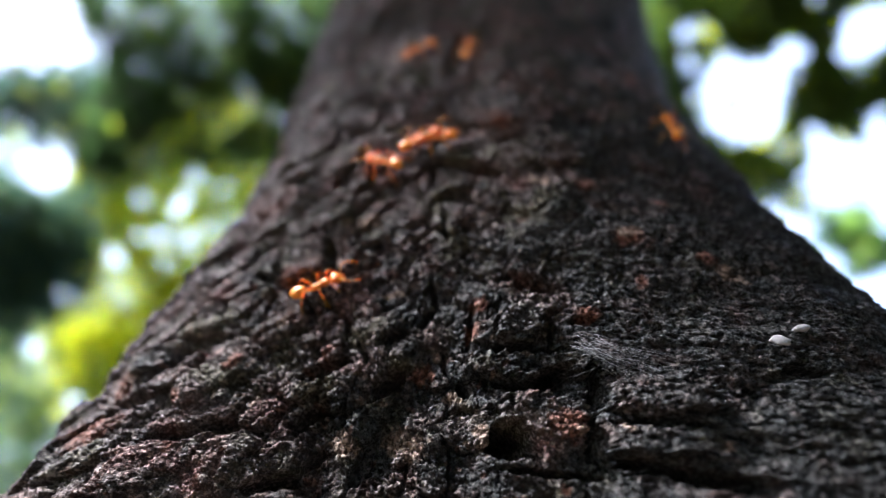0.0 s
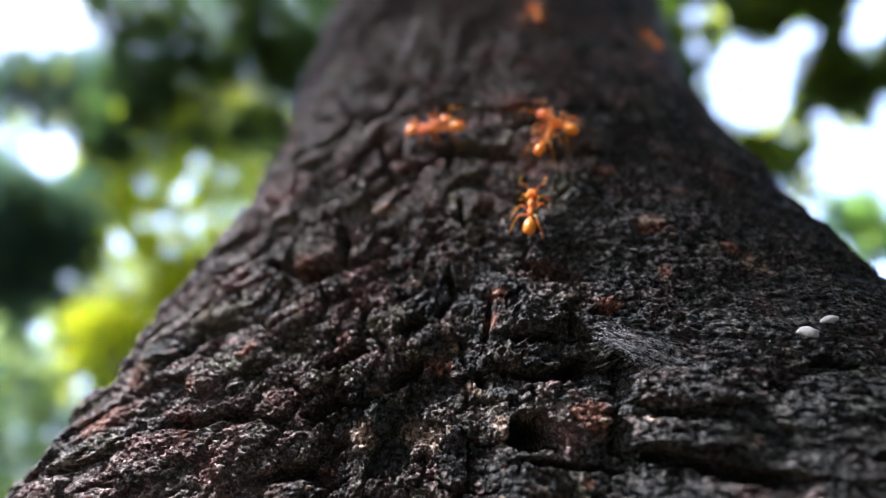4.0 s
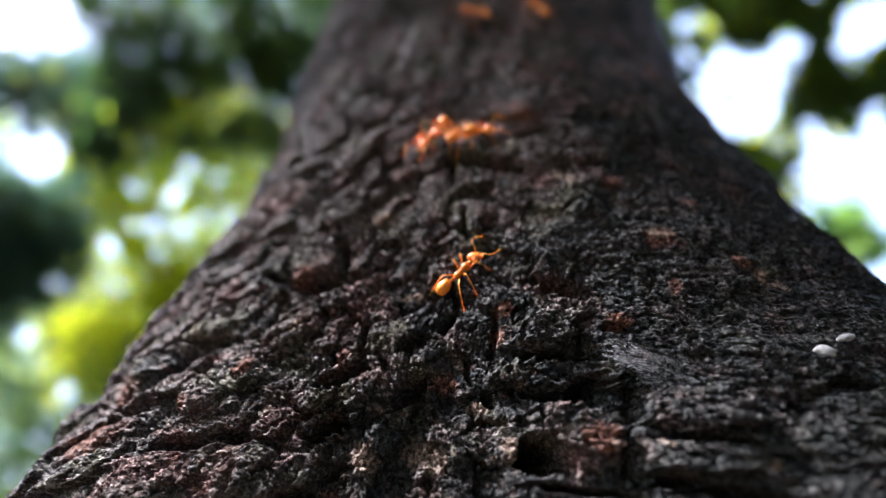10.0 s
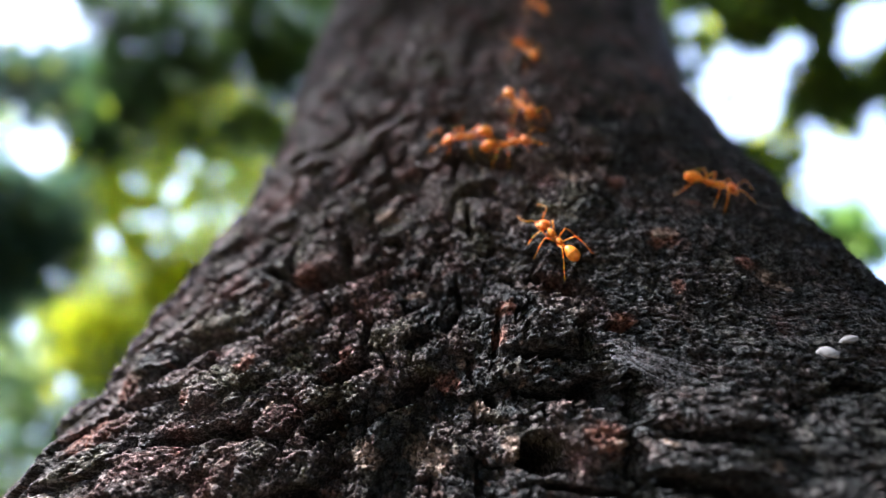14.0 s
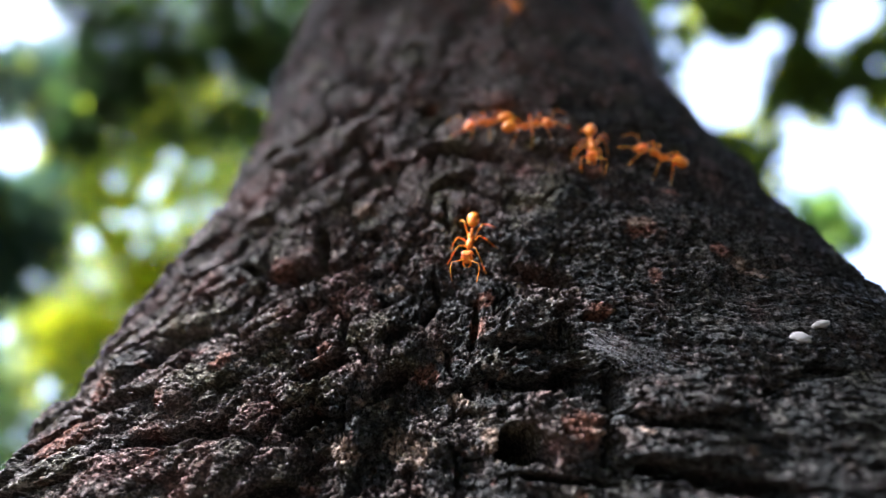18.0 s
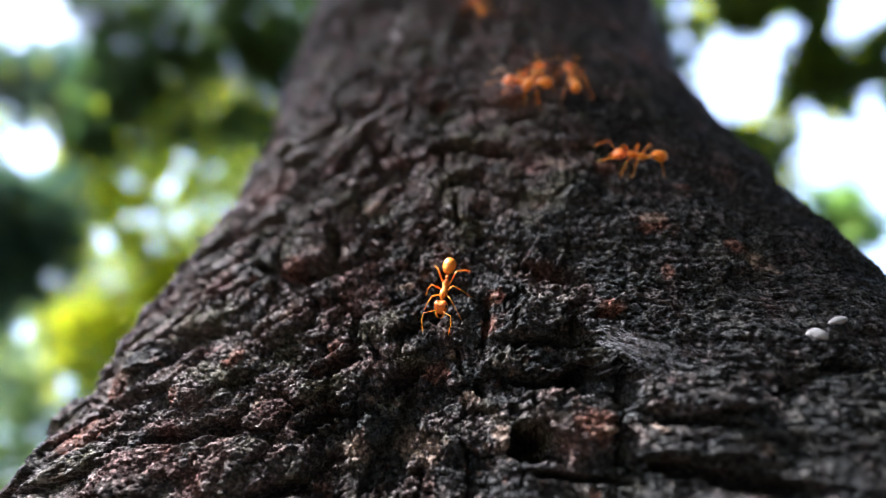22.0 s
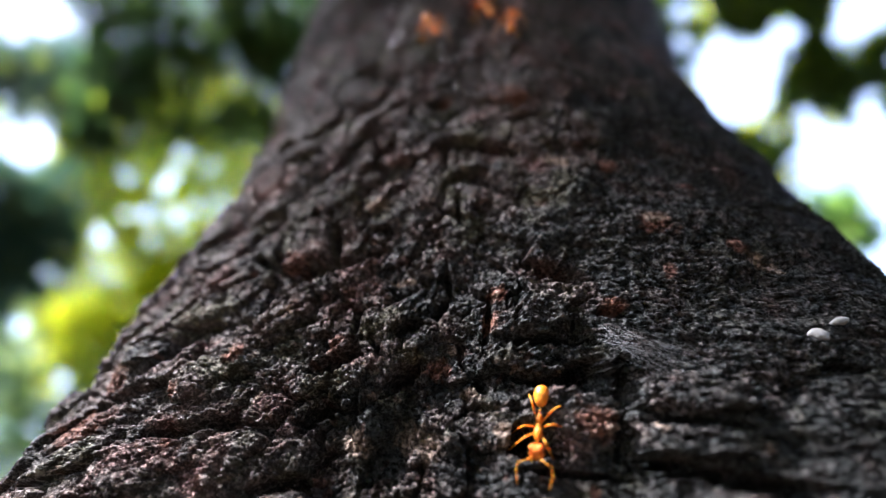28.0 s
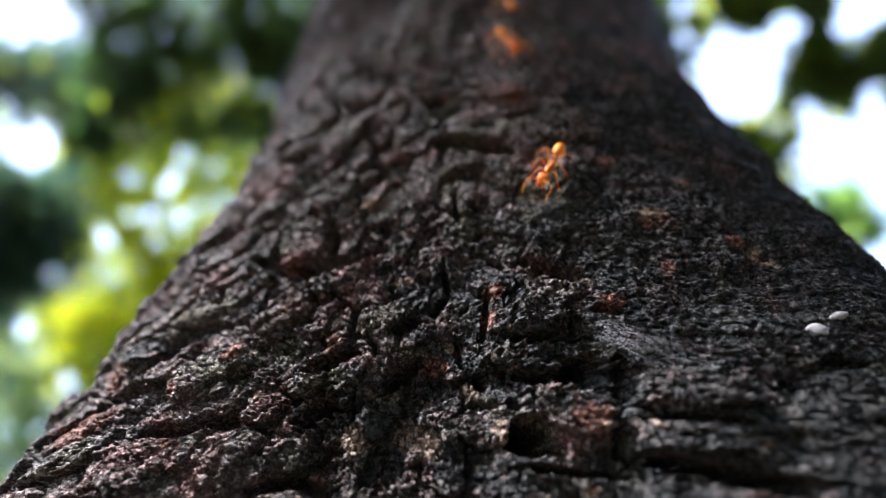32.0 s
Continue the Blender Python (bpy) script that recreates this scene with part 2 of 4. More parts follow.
def girth(a, z):
    """The trunk's radius without its bark: lobed, flaring out towards its foot. a: radians from the side of the camera."""
    h = np.clip((z - 1.05) / 0.05, -1.1, 1.3)
    size = -2.8687 - 0.0786 * h + 0.0077 * h * h
    lobes = (0.1074 - 0.0460 * h + 0.1032 * h * h) * np.sin(a) + (0.0567 - 0.0647 * h + 0.0373 * h * h) * np.cos(a)
    lobes = lobes + (0.0710 - 0.0770 * h - 0.0770 * h * h) * np.sin(2 * a) + (0.0011 + 0.0907 * h - 0.1187 * h * h) * np.cos(2 * a)
    lobes = lobes + (0.0030 + 0.0485 * h) * np.sin(3 * a) + (-0.0888 + 0.0735 * h) * np.cos(3 * a)
    low = 0.7 * np.clip((0.98 - z) / 0.98, 0, 1) ** 1.6
    return np.exp(size + lobes) * (1 + low)


def rotated(a, z, at_a, at_z, turn):
    """Millimetres across and along a mark on the bark that lies at at_a degrees and at_z metres."""
    dx, dz = (a - radians(at_a)) * ROUND, (z - at_z) * 1000.0
    c, s = math.cos(radians(turn)), math.sin(radians(turn))
    return dx * c + dz * s, -dx * s + dz * c


def blot(a, z, at_a, at_z, wide, high, turn=0.0, edge=0.35):
    """1 inside an oblong mark, falling to 0 at its ragged edge. Half sizes in millimetres."""
    x, y = rotated(a, z, at_a, at_z, turn)
    d = ((np.abs(x) / wide) ** 2.6 + (np.abs(y) / high) ** 2.6) ** (1 / 2.6)
    d = d + 0.30 * grid_noise(x * 1.3 + at_a, y * 1.3 + at_z * 50, 71) + 0.15 * grid_noise(x * 3.1 + at_a, y * 3.1, 73)
    return 1 - step(1 - edge, 1 + edge, d)


def close_to(a, z, at_a, at_z, wide, high):
    reach = 1.7 * max(wide, high)
    return (np.abs(a - radians(at_a)) * ROUND < reach) & (np.abs(z - at_z) * 1000.0 < reach)


def plates(x, y, seed, gap, rng):
    """Flat-topped plates parted by cracks: how far inside a plate (0 in the crack), a height and a lean of its own for each, and its number."""
    near, second, who, over = cells(x, y, seed)
    inside = step(0.0, 1.0, (second - near) / gap)
    return inside, rng.rand(65536)[who], (rng.rand(65536)[who] - 0.35) * over, who


def bark_relief(a, z):
    """Height of the bark in millimetres, the number of each plate, and the marks on it."""
    S, Z = a * ROUND, (z - 1.0) * 1000.0
    wx, wz = 0.9 * layers(S / 5, Z / 5, 3, 4), 0.9 * layers(S / 5 + 40, Z / 5 + 9, 5, 4)
    fx, fz = 0.22 * layers(S / 0.9, Z / 0.9, 13, 3), 0.22 * layers(S / 0.9 + 11, Z / 0.9 + 5, 15, 3)
    left = 1 - step(-22, -6, S + 2 * wx)
    right = step(10, 17, S + wx)
    up = step(36, 48, Z + 2 * wz)
    high = step(52, 80, Z)
    # the plates of the left side lean over to the right
    slant = 0.55 * (np.minimum(S, -4) + 4)
    rng = np.random.RandomState(5)
    inside, lift, lean, who = plates((S + wx + fx) / 5.6 + 20, (Z - slant + wz + fz) / 4.1 + 20, 11, 0.13 + 0.06 * left, rng)
    gaping = step(-0.35, 0.35, layers(S / 7 + 3, Z / 6 + 8, 83, 2) + 0.25 * left - 0.35 * right)
    bold = 0.75 + 0.45 * left - 0.35 * right + 0.2 * up * (1 - right)
    H = bold * (1.9 * (1 - gaping * (1 - inside)) + 1.3 * lift - 1.3 * lean)
    # some plates have fallen out and left dark hollows
    gone = step(0.90, 0.93, rng.rand(65536)[who]) * (1 - right)
    H -= 1.3 * gone * inside
    for *where, depth in DENTS:
        if depth < 0:
            near = close_to(a, z, *where[:4])
            whole = blot(a[near], z[near], *where)
            H[near] += whole * (2.0 - 1.2 * depth - H[near])
    # the plates are broken into crusts
    inside2, lift2, lean2, _ = plates((S + 0.6 * wx + 2 * fx) / 2.0 + 7, (Z - 0.8 * slant + 0.6 * wz + 2 * fz) / 1.45 + 7, 23, 0.20, rng)
    open2 = step(-0.2, 0.4, layers(S / 3 + 1, Z / 3 + 2, 87, 2))
    H += (0.75 - 0.25 * right) * (0.62 * (1 - open2 * (1 - inside2)) + 0.62 * lift2 - 0.9 * lean2)
    inside3, lift3, lean3, _ = plates((S + 2 * fx) / 0.85 + 3, (Z + 2 * fz) / 0.60 + 3, 29, 0.30, rng)
    H += 0.14 * inside3 + 0.14 * lift3 - 0.16 * lean3
    # short pits on the finer bark
    near, _, who4, _ = cells((S + fx) / 1.5 + 9, (Z + 0.22 * S + fz) / 0.62 + 9, 37)
    pits = (1 - step(0.18, 0.42, near)) * step(0.45, 0.6, rng.rand(65536)[who4])
    H -= (0.25 + 0.45 * right) * pits
    H += 0.9 * layers(S / 9, Z / 9, 31, 2)
    H += 0.20 * layers(S / 1.3, Z / 1.1, 41, 4, True)
    H += 0.21 * layers(S / 0.36, Z / 0.30, 47, 3, True)
    # broad swells higher up
    H += 1.9 * high * layers(S / 9, Z / 20, 53, 3)
    H += 0.5 * right - 1.2 * left - 0.5
    marks = {}
    # dark moss in patches; its spread over the lower right paints in shade
    marks["moss_shade"] = step(-0.1, 0.8, layers(S / 9, Z / 9, 61, 3) + 0.30 + 0.35 * step(-14, -2, S) * (1 - up) + 1.0 * right * (1 - high) - 0.6 * up * (1 - right) - 0.45 * left)
    marks["rust"] = (0.55 * step(0.35, 0.9, layers(S / 3, Z / 3, 63, 3)) + 0.35 * left * step(0.0, 0.8, layers(S / 7, Z / 7, 64, 2))) * (1 - 0.7 * right)
    marks["pale"] = 0.7 * step(0.35, 0.95, layers(S / 2, Z / 2, 67, 3)) * (1 - 0.6 * right)
    H = 2.2 + (H - 2.2) * (1 - 0.45 * high)
    for *where, depth in DENTS:
        if depth < 0:
            continue
        near = close_to(a, z, *where[:4])
        H[near] -= 1.15 * depth * blot(a[near], z[near], *where)
    for kind, *where in STAINS:
        near = close_to(a, z, *where[:4])
        marks[kind][near] = np.maximum(marks[kind][near], blot(a[near], z[near], *where, edge=0.6))
    return H, who, marks


# hollows, cracks and (negative) raised plates: degrees round, metres up, half width, half height, turn, edge, depth
DENTS = [
    (7.6, 1.0139, 2.0, 1.58, -0, 0.3, 9.0),
    (10.2, 1.0127, 0.6, 0.81, -2, 0.3, 3.5),
    (11.8, 1.0209, 1.5, 1.06, 11, 0.3, 5.0),
    (7.9, 1.0198, 2.7, 0.41, -3, 0.3, 2.2),
    (15.5, 1.0197, 2.6, 0.56, -92, 0.3, 7.0),
    (15.2, 1.0152, 2.2, 0.49, -91, 0.3, 7.0),
    (16.0, 1.0121, 1.2, 0.32, -49, 0.3, 3.0),
    (18.8, 1.0122, 1.8, 0.68, -5, 0.3, 3.6),
    (22.1, 1.0114, 1.6, 0.80, -7, 0.3, 4.5),
    (25.2, 1.0109, 1.7, 0.79, -10, 0.3, 4.5),
    (20.2, 1.0163, 2.1, 0.26, -4, 0.3, 2.0),
    (11.2, 1.0110, 4.2, 0.34, -1, 0.3, 2.4),
    (8.9, 1.0325, 3.0, 0.95, -18, 0.3, 3.5),
]
DENTS += [
    (7.6, 1.0241, 2.7, 0.38, -1, 0.3, 2.0),
    (11.2, 1.0264, 2.0, 0.58, -80, 0.3, 2.0),
    (14.6, 1.0275, 1.3, 0.54, -9, 0.3, 2.0),
    (-21.3, 1.0333, 2.7, 1.56, 13, 0.3, 4.5),
    (-15.3, 1.0346, 3.7, 0.83, 25, 0.3, 2.6),
    (-28.1, 1.0351, 2.9, 0.91, -65, 0.3, 4.0),
    (-20.0, 1.0375, 3.1, 0.90, -70, 0.3, 4.0),
    (-30.6, 1.0348, 2.8, 0.78, -27, 0.3, 2.2),
    (-15.9, 1.0210, 3.0, 0.92, 25, 0.3, 4.5),
    (-17.1, 1.0154, 2.7, 1.11, 29, 0.3, 4.5),
    (-7.1, 1.0199, 2.2, 1.03, 41, 0.3, 4.5),
    (-7.7, 1.0252, 1.7, 0.73, 28, 0.3, 2.2),
    (-30.7, 1.0128, 3.1, 0.82, 24, 0.3, 3.0),
]
DENTS += [
    (-19.9, 1.0079, 3.1, 0.81, 15, 0.3, 4.0),
    (-15.7, 1.0107, 1.7, 0.56, 45, 0.3, 2.2),
    (-41.9, 1.0167, 2.3, 1.04, 25, 0.3, 2.2),
    (-4.3, 1.0532, 3.0, 1.24, -1, 0.3, 4.0),
    (1.3, 1.0523, 3.4, 1.18, -11, 0.3, 4.0),
    (5.4, 1.0586, 2.2, 0.87, 6, 0.3, 3.5),
    (-7.8, 1.0631, 1.7, 1.53, 37, 0.3, 3.5),
    (27.1, 1.0200, 0.6, 0.69, 21, 0.3, 4.0),
    (31.0, 1.0227, 1.4, 0.50, 2, 0.3, 2.6),
    (24.3, 1.0204, 0.4, 0.59, -13, 0.3, 2.0),
    (26.7, 1.0182, 1.3, 0.31, 113, 0.3, 2.2),
    (-2.7, 1.0418, 2.3, 0.38, -82, 0.3, 1.6),
    (-3.0, 1.0314, 2.0, 0.42, -74, 0.3, 1.6),
]
DENTS += [
    (1.9, 1.0192, 1.0, 0.59, -41, 0.3, 2.0),
    (14.3, 1.0533, 1.6, 0.91, -24, 0.3, 2.0),
    (-22.0, 1.0253, 2.0, 0.56, -161, 0.3, 2.0),
    (-14.3, 1.0262, 1.8, 0.55, -93, 0.3, 2.0),
    (-3.4, 1.0281, 1.7, 0.52, 58, 0.3, 1.8),
    (-25.9, 1.0082, 2.2, 0.56, 87, 0.3, 2.4),
    (-34.9, 1.0120, 1.8, 0.59, 25, 0.3, 2.2),
    (-33.1, 1.0438, 3.0, 1.15, 2, 0.3, 2.0),
    (-17.1, 1.0508, 1.9, 1.01, 18, 0.3, 1.8),
    (23.5, 1.0158, 1.7, 0.31, -32, 0.3, 2.0),
    (2.2, 1.0267, 2.7, 0.39, -93, 0.3, 1.6),
    (7.5, 1.0270, 2.7, 2.43, -0, 0.2, -1.3),
    (8.8, 1.0221, 6.0, 1.47, 1, 0.2, -1.0),
]
DENTS += [
    (10.5, 1.0167, 3.9, 2.08, -5, 0.2, -0.9),
    (20.1, 1.0190, 3.8, 1.89, 3, 0.2, -0.6),
    (19.2, 1.0142, 2.9, 1.31, -2, 0.2, -0.6),
    (-24.6, 1.0379, 4.0, 3.80, -4, 0.2, -1.5),
    (-35.7, 1.0085, 2.9, 3.10, 27, 0.2, -1.6),
    (-26.7, 1.0095, 2.4, 2.69, 40, 0.2, -1.4),
    (-28.1, 1.0218, 2.4, 2.17, 1, 0.2, -1.2),
    (-33.4, 1.0179, 2.4, 2.40, 32, 0.2, -1.4),
    (-22.0, 1.0220, 2.9, 1.87, 31, 0.2, -0.9),
    (-10.1, 1.0261, 3.7, 1.88, 10, 0.2, -0.8),
    (-12.7, 1.0299, 2.7, 1.89, 9, 0.2, -0.6),
    (-12.2, 1.0192, 3.3, 1.48, 26, 0.2, -0.8),
]
STAINS = [
    ("rust", -3.2, 1.0210, 1.6, 1.14, 7),
    ("rust", 3.0, 1.0295, 1.2, 1.00, -4),
    ("rust", 2.4, 1.0262, 1.5, 0.89, -86),
    ("rust", 8.8, 1.0325, 2.8, 1.03, -15),
    ("rust", 14.7, 1.0284, 1.3, 0.82, -12),
    ("rust", 12.6, 1.0156, 2.0, 1.47, -26),
    ("rust", 19.5, 1.0402, 1.6, 1.59, 5),
    ("pale", 19.4, 1.0409, 1.6, 0.90, 5),
    ("rust", 20.4, 1.0333, 1.2, 0.52, -95),
    ("pale", 0.9, 1.0184, 1.3, 0.82, -1),
    ("pale", -1.6, 1.0232, 0.8, 0.78, 8),
    ("rust", -15.3, 1.0087, 1.4, 0.48, 11),
    ("rust", 12.8, 1.0096, 0.6, 0.57, -5),
]
STAINS += [
    ("pale", 17.4, 1.0157, 0.8, 0.27, -88),
    ("pale", 13.9, 1.0152, 0.9, 0.53, -12),
    ("pale", -15.4, 1.0432, 3.3, 1.40, -0),
    ("pale", -23.6, 1.0268, 1.0, 0.97, 10),
    ("pale", -24.9, 1.0171, 1.0, 0.52, 80),
    ("rust", -25.2, 1.0340, 1.7, 1.67, 3),
    ("pale", -8.8, 1.0313, 2.1, 0.46, -0),
    ("rust", 15.7, 1.0497, 1.8, 1.27, 4),
    ("rust", 24.2, 1.0471, 1.1, 0.96, 7),
    ("pale", 24.0, 1.0140, 0.6, 0.60, -7),
    ("rust", -46.7, 1.0127, 3.5, 2.11, 33),
    ("rust", -46.3, 1.0186, 2.0, 2.39, 45),
    ("pale", 4.7, 1.0141, 1.8, 0.88, -63),
]
STAINS += [
    ("pale", -4.3, 1.0132, 3.2, 1.64, -17),
    ("rust", -29.1, 1.0214, 1.4, 1.06, 51),
    ("rust", -16.3, 1.0231, 1.3, 0.94, 69),
    ("rust", -34.6, 1.0167, 1.3, 1.03, 33),
    ("pale", -12.0, 1.0127, 2.4, 1.34, -23),
    ("rust", 26.6, 1.0373, 1.1, 0.92, -41),
    ("pale", 28.6, 1.0356, 1.9, 0.96, -29),
    ("rust", 4.0, 1.0626, 3.3, 1.80, -41),
    ("rust", -7.1, 1.0638, 1.7, 1.37, 42),
    ("pale", 9.6, 1.0500, 2.0, 1.17, -32),
]


def stretch(*pieces):
    """Steps over a range: each piece runs from one value to the next in so many steps."""
    out = [np.linspace(lo, hi, n, endpoint=False) for lo, hi, n in pieces]
    return np.concatenate(out)


def build_trunk():
    a = np.radians(stretch((-180, -85, 40), (-85, -62, 90), (-62, -30, 250), (-30, 34, 560), (34, 52, 130), (52, 75, 60), (75, 180.01, 40)))
    z = stretch((-0.1, 0.9, 24), (0.9, 0.996, 60), (0.996, 1.006, 55), (1.006, 1.048, 370), (1.048, 1.080, 215), (1.080, 1.115, 160), (1.115, 1.2, 60), (1.2, 3.6, 60))
    A, Z = np.meshgrid(a, z)
    H, who, marks = bark_relief(A, Z)
    flank = 1 - step(radians(-58), radians(-40), A)
    H = H - flank * (0.5 + 2.4 * step(1.04, 1.06, Z) * (1 - step(1.088, 1.1, Z)))
    R = girth(A, Z) + 0.001 * (H - 2.2)
    R = R * np.where(Z > 1.2, np.clip(1 - 0.12 * (Z - 1.2), 0.5, 1), 1)
    co = np.stack([AXIS[0] + R * np.sin(A), AXIS[1] - R * np.cos(A), Z], -1).reshape(-1, 3)
    rows, cols = A.shape
    i = np.arange(rows * cols).reshape(rows, cols)
    nxt = np.roll(i, -1, 1)
    quads = np.stack([i[:-1], nxt[:-1], nxt[1:], i[1:]], -1).reshape(-1, 4)
    who = who[:-1].reshape(-1)
    centre_a, centre_z = A[:-1].reshape(-1), Z[:-1].reshape(-1)
    window = (centre_z > 1.0) & (centre_z < 1.08) & (np.abs(centre_a + radians(9)) < radians(44))
    names, first, count = np.unique(who[window], return_index=True, return_counts=True)
    tree = tagged(new("tree"), "living tree with rough dark fissured bark and a leafy crown", "tree")

    def shell(name, chosen, label):
        q = quads[chosen]
        used, local = np.unique(q, return_inverse=True)
        me = bpy.data.meshes.new(name)
        me.vertices.add(len(used))
        me.vertices.foreach_set("co", co[used].ravel())
        me.loops.add(q.size)
        me.loops.foreach_set("vertex_index", local.ravel().astype(np.int32))
        me.polygons.add(len(q))
        me.polygons.foreach_set("loop_start", np.arange(0, q.size, 4, dtype=np.int32))
        me.update(calc_edges=True)
        for key, values in marks.items():
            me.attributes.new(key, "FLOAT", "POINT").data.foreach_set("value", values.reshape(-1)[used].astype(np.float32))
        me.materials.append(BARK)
        me.shade_smooth()
        ob = new(name, me)
        ob.parent = tree
        return tagged(ob, label) if label else ob

    # one connected patch for each plate
    kind = np.where(np.isin(who, names[count > 500]) & (centre_z > 1.0) & (centre_z < 1.085), who, -1).reshape(rows - 1, cols)
    label = np.arange(kind.size).reshape(kind.shape)
    low = int(np.argmax(z > 1.0))
    high = int(np.argmax(z > 1.085))
    k, l = kind[low:high], label[low:high]
    for _ in range(400):
        before = l.copy()
        for one, two in ((np.s_[1:, :], np.s_[:-1, :]), (np.s_[:, 1:], np.s_[:, :-1])):
            same = k[one] == k[two]
            l[one] = np.where(same, np.minimum(l[one], l[two]), l[one])
            l[two] = np.where(same, np.minimum(l[one], l[two]), l[two])
        if (before == l).all():
            break
    label = label.reshape(-1)
    patches, sizes = np.unique(label[kind.reshape(-1) >= 0], return_counts=True)
    kept = patches[sizes > 500]
    own = np.isin(label, kept) & (kind.reshape(-1) >= 0)
    who = label
    shell("trunk", ~own, "dark grey-brown trunk with rough bark")
    order = np.argsort(who[own], kind="stable")
    chosen = np.nonzero(own)[0][order]
    for group in np.split(chosen, np.nonzero(np.diff(who[chosen]))[0] + 1):
        shell("bark_plate", group, "")
    return tree


tree = build_trunk()


REST_A, REST_Z = np.array((0, 0.03, -0.03, 0.05, -0.05, 0, 0)), np.array((0, 0.001, -0.001, 0, 0, 0.003, -0.003))


def on_bark(a, z, heading, height=0.0):
    """The pose of a thing that stands on the bark: degrees round, metres up; heading in degrees from upwards, clockwise."""
    a = radians(a)
    r = lambda p, q: Vector((AXIS[0] + girth(p, q) * math.sin(p), AXIS[1] - girth(p, q) * math.cos(p), q))
    across, along = (r(a + 0.02, z) - r(a - 0.02, z)).normalized(), (r(a, z + 0.002) - r(a, z - 0.002)).normalized()
    out = across.cross(along).normalized()
    ahead = (along * math.cos(radians(heading)) + across * math.sin(radians(heading))).normalized()
    side = ahead.cross(out).normalized()
    m = Matrix((side, ahead, out)).transposed().to_4x4()
    m.translation = r(a, z) + out * height
    return m


# ---- ground ----
def build_ground():
    rings = [0.0, 1, 2, 4, 7, 12, 25, 60, 200, 900, 3000]
    verts, faces = [(0, 0, 0)], []
    for r in rings[1:]:
        for k in range(48):
            t = 2 * math.pi * k / 48
            bumpy = 0.05 * noise.noise((r * math.cos(t), r * math.sin(t), 0)) if r < 30 else 0
            verts.append((r * math.cos(t), r * math.sin(t), bumpy))
    for k in range(48):
        faces.append((0, 1 + k, 1 + (k + 1) % 48))
        for n in range(len(rings) - 2):
            p, q = 1 + 48 * n, 1 + 48 * (n + 1)
            faces.append((p + k, q + k, q + (k + 1) % 48, p + (k + 1) % 48))
    tagged(mesh_object("ground", verts, faces, SOIL), "bare brown forest soil", "ground", kind="structure")


build_ground()


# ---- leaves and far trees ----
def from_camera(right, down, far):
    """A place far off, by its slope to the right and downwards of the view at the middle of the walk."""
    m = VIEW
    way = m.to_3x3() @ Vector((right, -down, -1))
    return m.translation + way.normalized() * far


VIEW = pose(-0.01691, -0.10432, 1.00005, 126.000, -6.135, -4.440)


def leaves(centres, spreads, counts, size, rng):
    """Corners and faces of many pointed leaves scattered round the centres."""
    c = np.repeat(np.array(centres, float), counts, 0)
    n = len(c)
    p = c + rng.normal(0, 1, (n, 3)) * np.repeat(np.array(spreads, float), counts)[:, None]
    up = rng.normal(0, 1, (n, 3)) + (0, 0, 0.9)
    up /= np.linalg.norm(up, axis=1)[:, None]
    d = rng.normal(0, 1, (n, 3))
    d -= up * (d * up).sum(1)[:, None]
    d /= np.linalg.norm(d, axis=1)[:, None]
    w = np.cross(up, d)
    l = size * rng.uniform(0.6, 1.3, (n, 1))
    shape = ((0, 0, 0), (0.3, 0.2, 0.03), (0.65, 0.19, 0.0), (1, 0, -0.10), (0.65, -0.19, 0.0), (0.3, -0.2, 0.03))
    verts = np.stack([p + l * (f * d + s * w + h * up) for f, s, h in shape], 1).reshape(-1, 3)
    b = np.arange(n) * 6
    faces = np.concatenate([np.stack([b, b + 1, b + 2, b + 3], 1), np.stack([b, b + 3, b + 4, b + 5], 1)])
    return verts.tolist(), faces.tolist()


def limb(verts, faces, a, b, ra, rb, sides=7):
    a, b = Vector(a), Vector(b)
    q = (b - a).to_track_quat("Z", "Y")
    base, rings = len(verts), 5
    for n in range(rings):
        f = n / (rings - 1)
        c = a.lerp(b, f) + Vector((0, 0, 0.12 * (b - a).length * math.sin(math.pi * f) * 0.4))
        for k in range(sides):
            t = 2 * math.pi * k / sides
            verts.append(tuple(c + q @ (Vector((math.cos(t), math.sin(t), 0)) * (ra + (rb - ra) * f))))
    for n in range(rings - 1):
        for k in range(sides):
            p, s = base + n * sides, base + (n + 1) * sides
            faces.append((p + k, p + (k + 1) % sides, s + (k + 1) % sides, s + k))


def far_tree(foot, height, radius, clumps, leaf, mat, label, seed, kind="tree"):
    """A tree whose crown is given by its clumps of leaves: place, spread, number of leaves."""
    rng = np.random.RandomState(seed)
    root = tagged(new(kind), label, kind)
    root.location = foot
    foot = Vector(foot)
    v, f = [], []
    top = Vector((0, 0, height))
    limb(v, f, (0, 0, -0.05), top, radius, radius * 0.45, 10)
    trunk = mesh_object("trunk", v, f, FAR_BARK)
    trunk.parent = root
    for place, spread, count in clumps:
        p = Vector(place) - foot
        v, f = [], []
        limb(v, f, top * min(0.98, max(0.45, (p.z - 0.6) / height)), p, radius * 0.25, radius * 0.05)
        mesh_object("limb", v, f, FAR_BARK).parent = root
    mesh_object("crown", *leaves([Vector(c[0]) - foot for c in clumps], [c[1] for c in clumps], [c[2] for c in clumps], leaf, rng), mat, False).parent = root
    return root


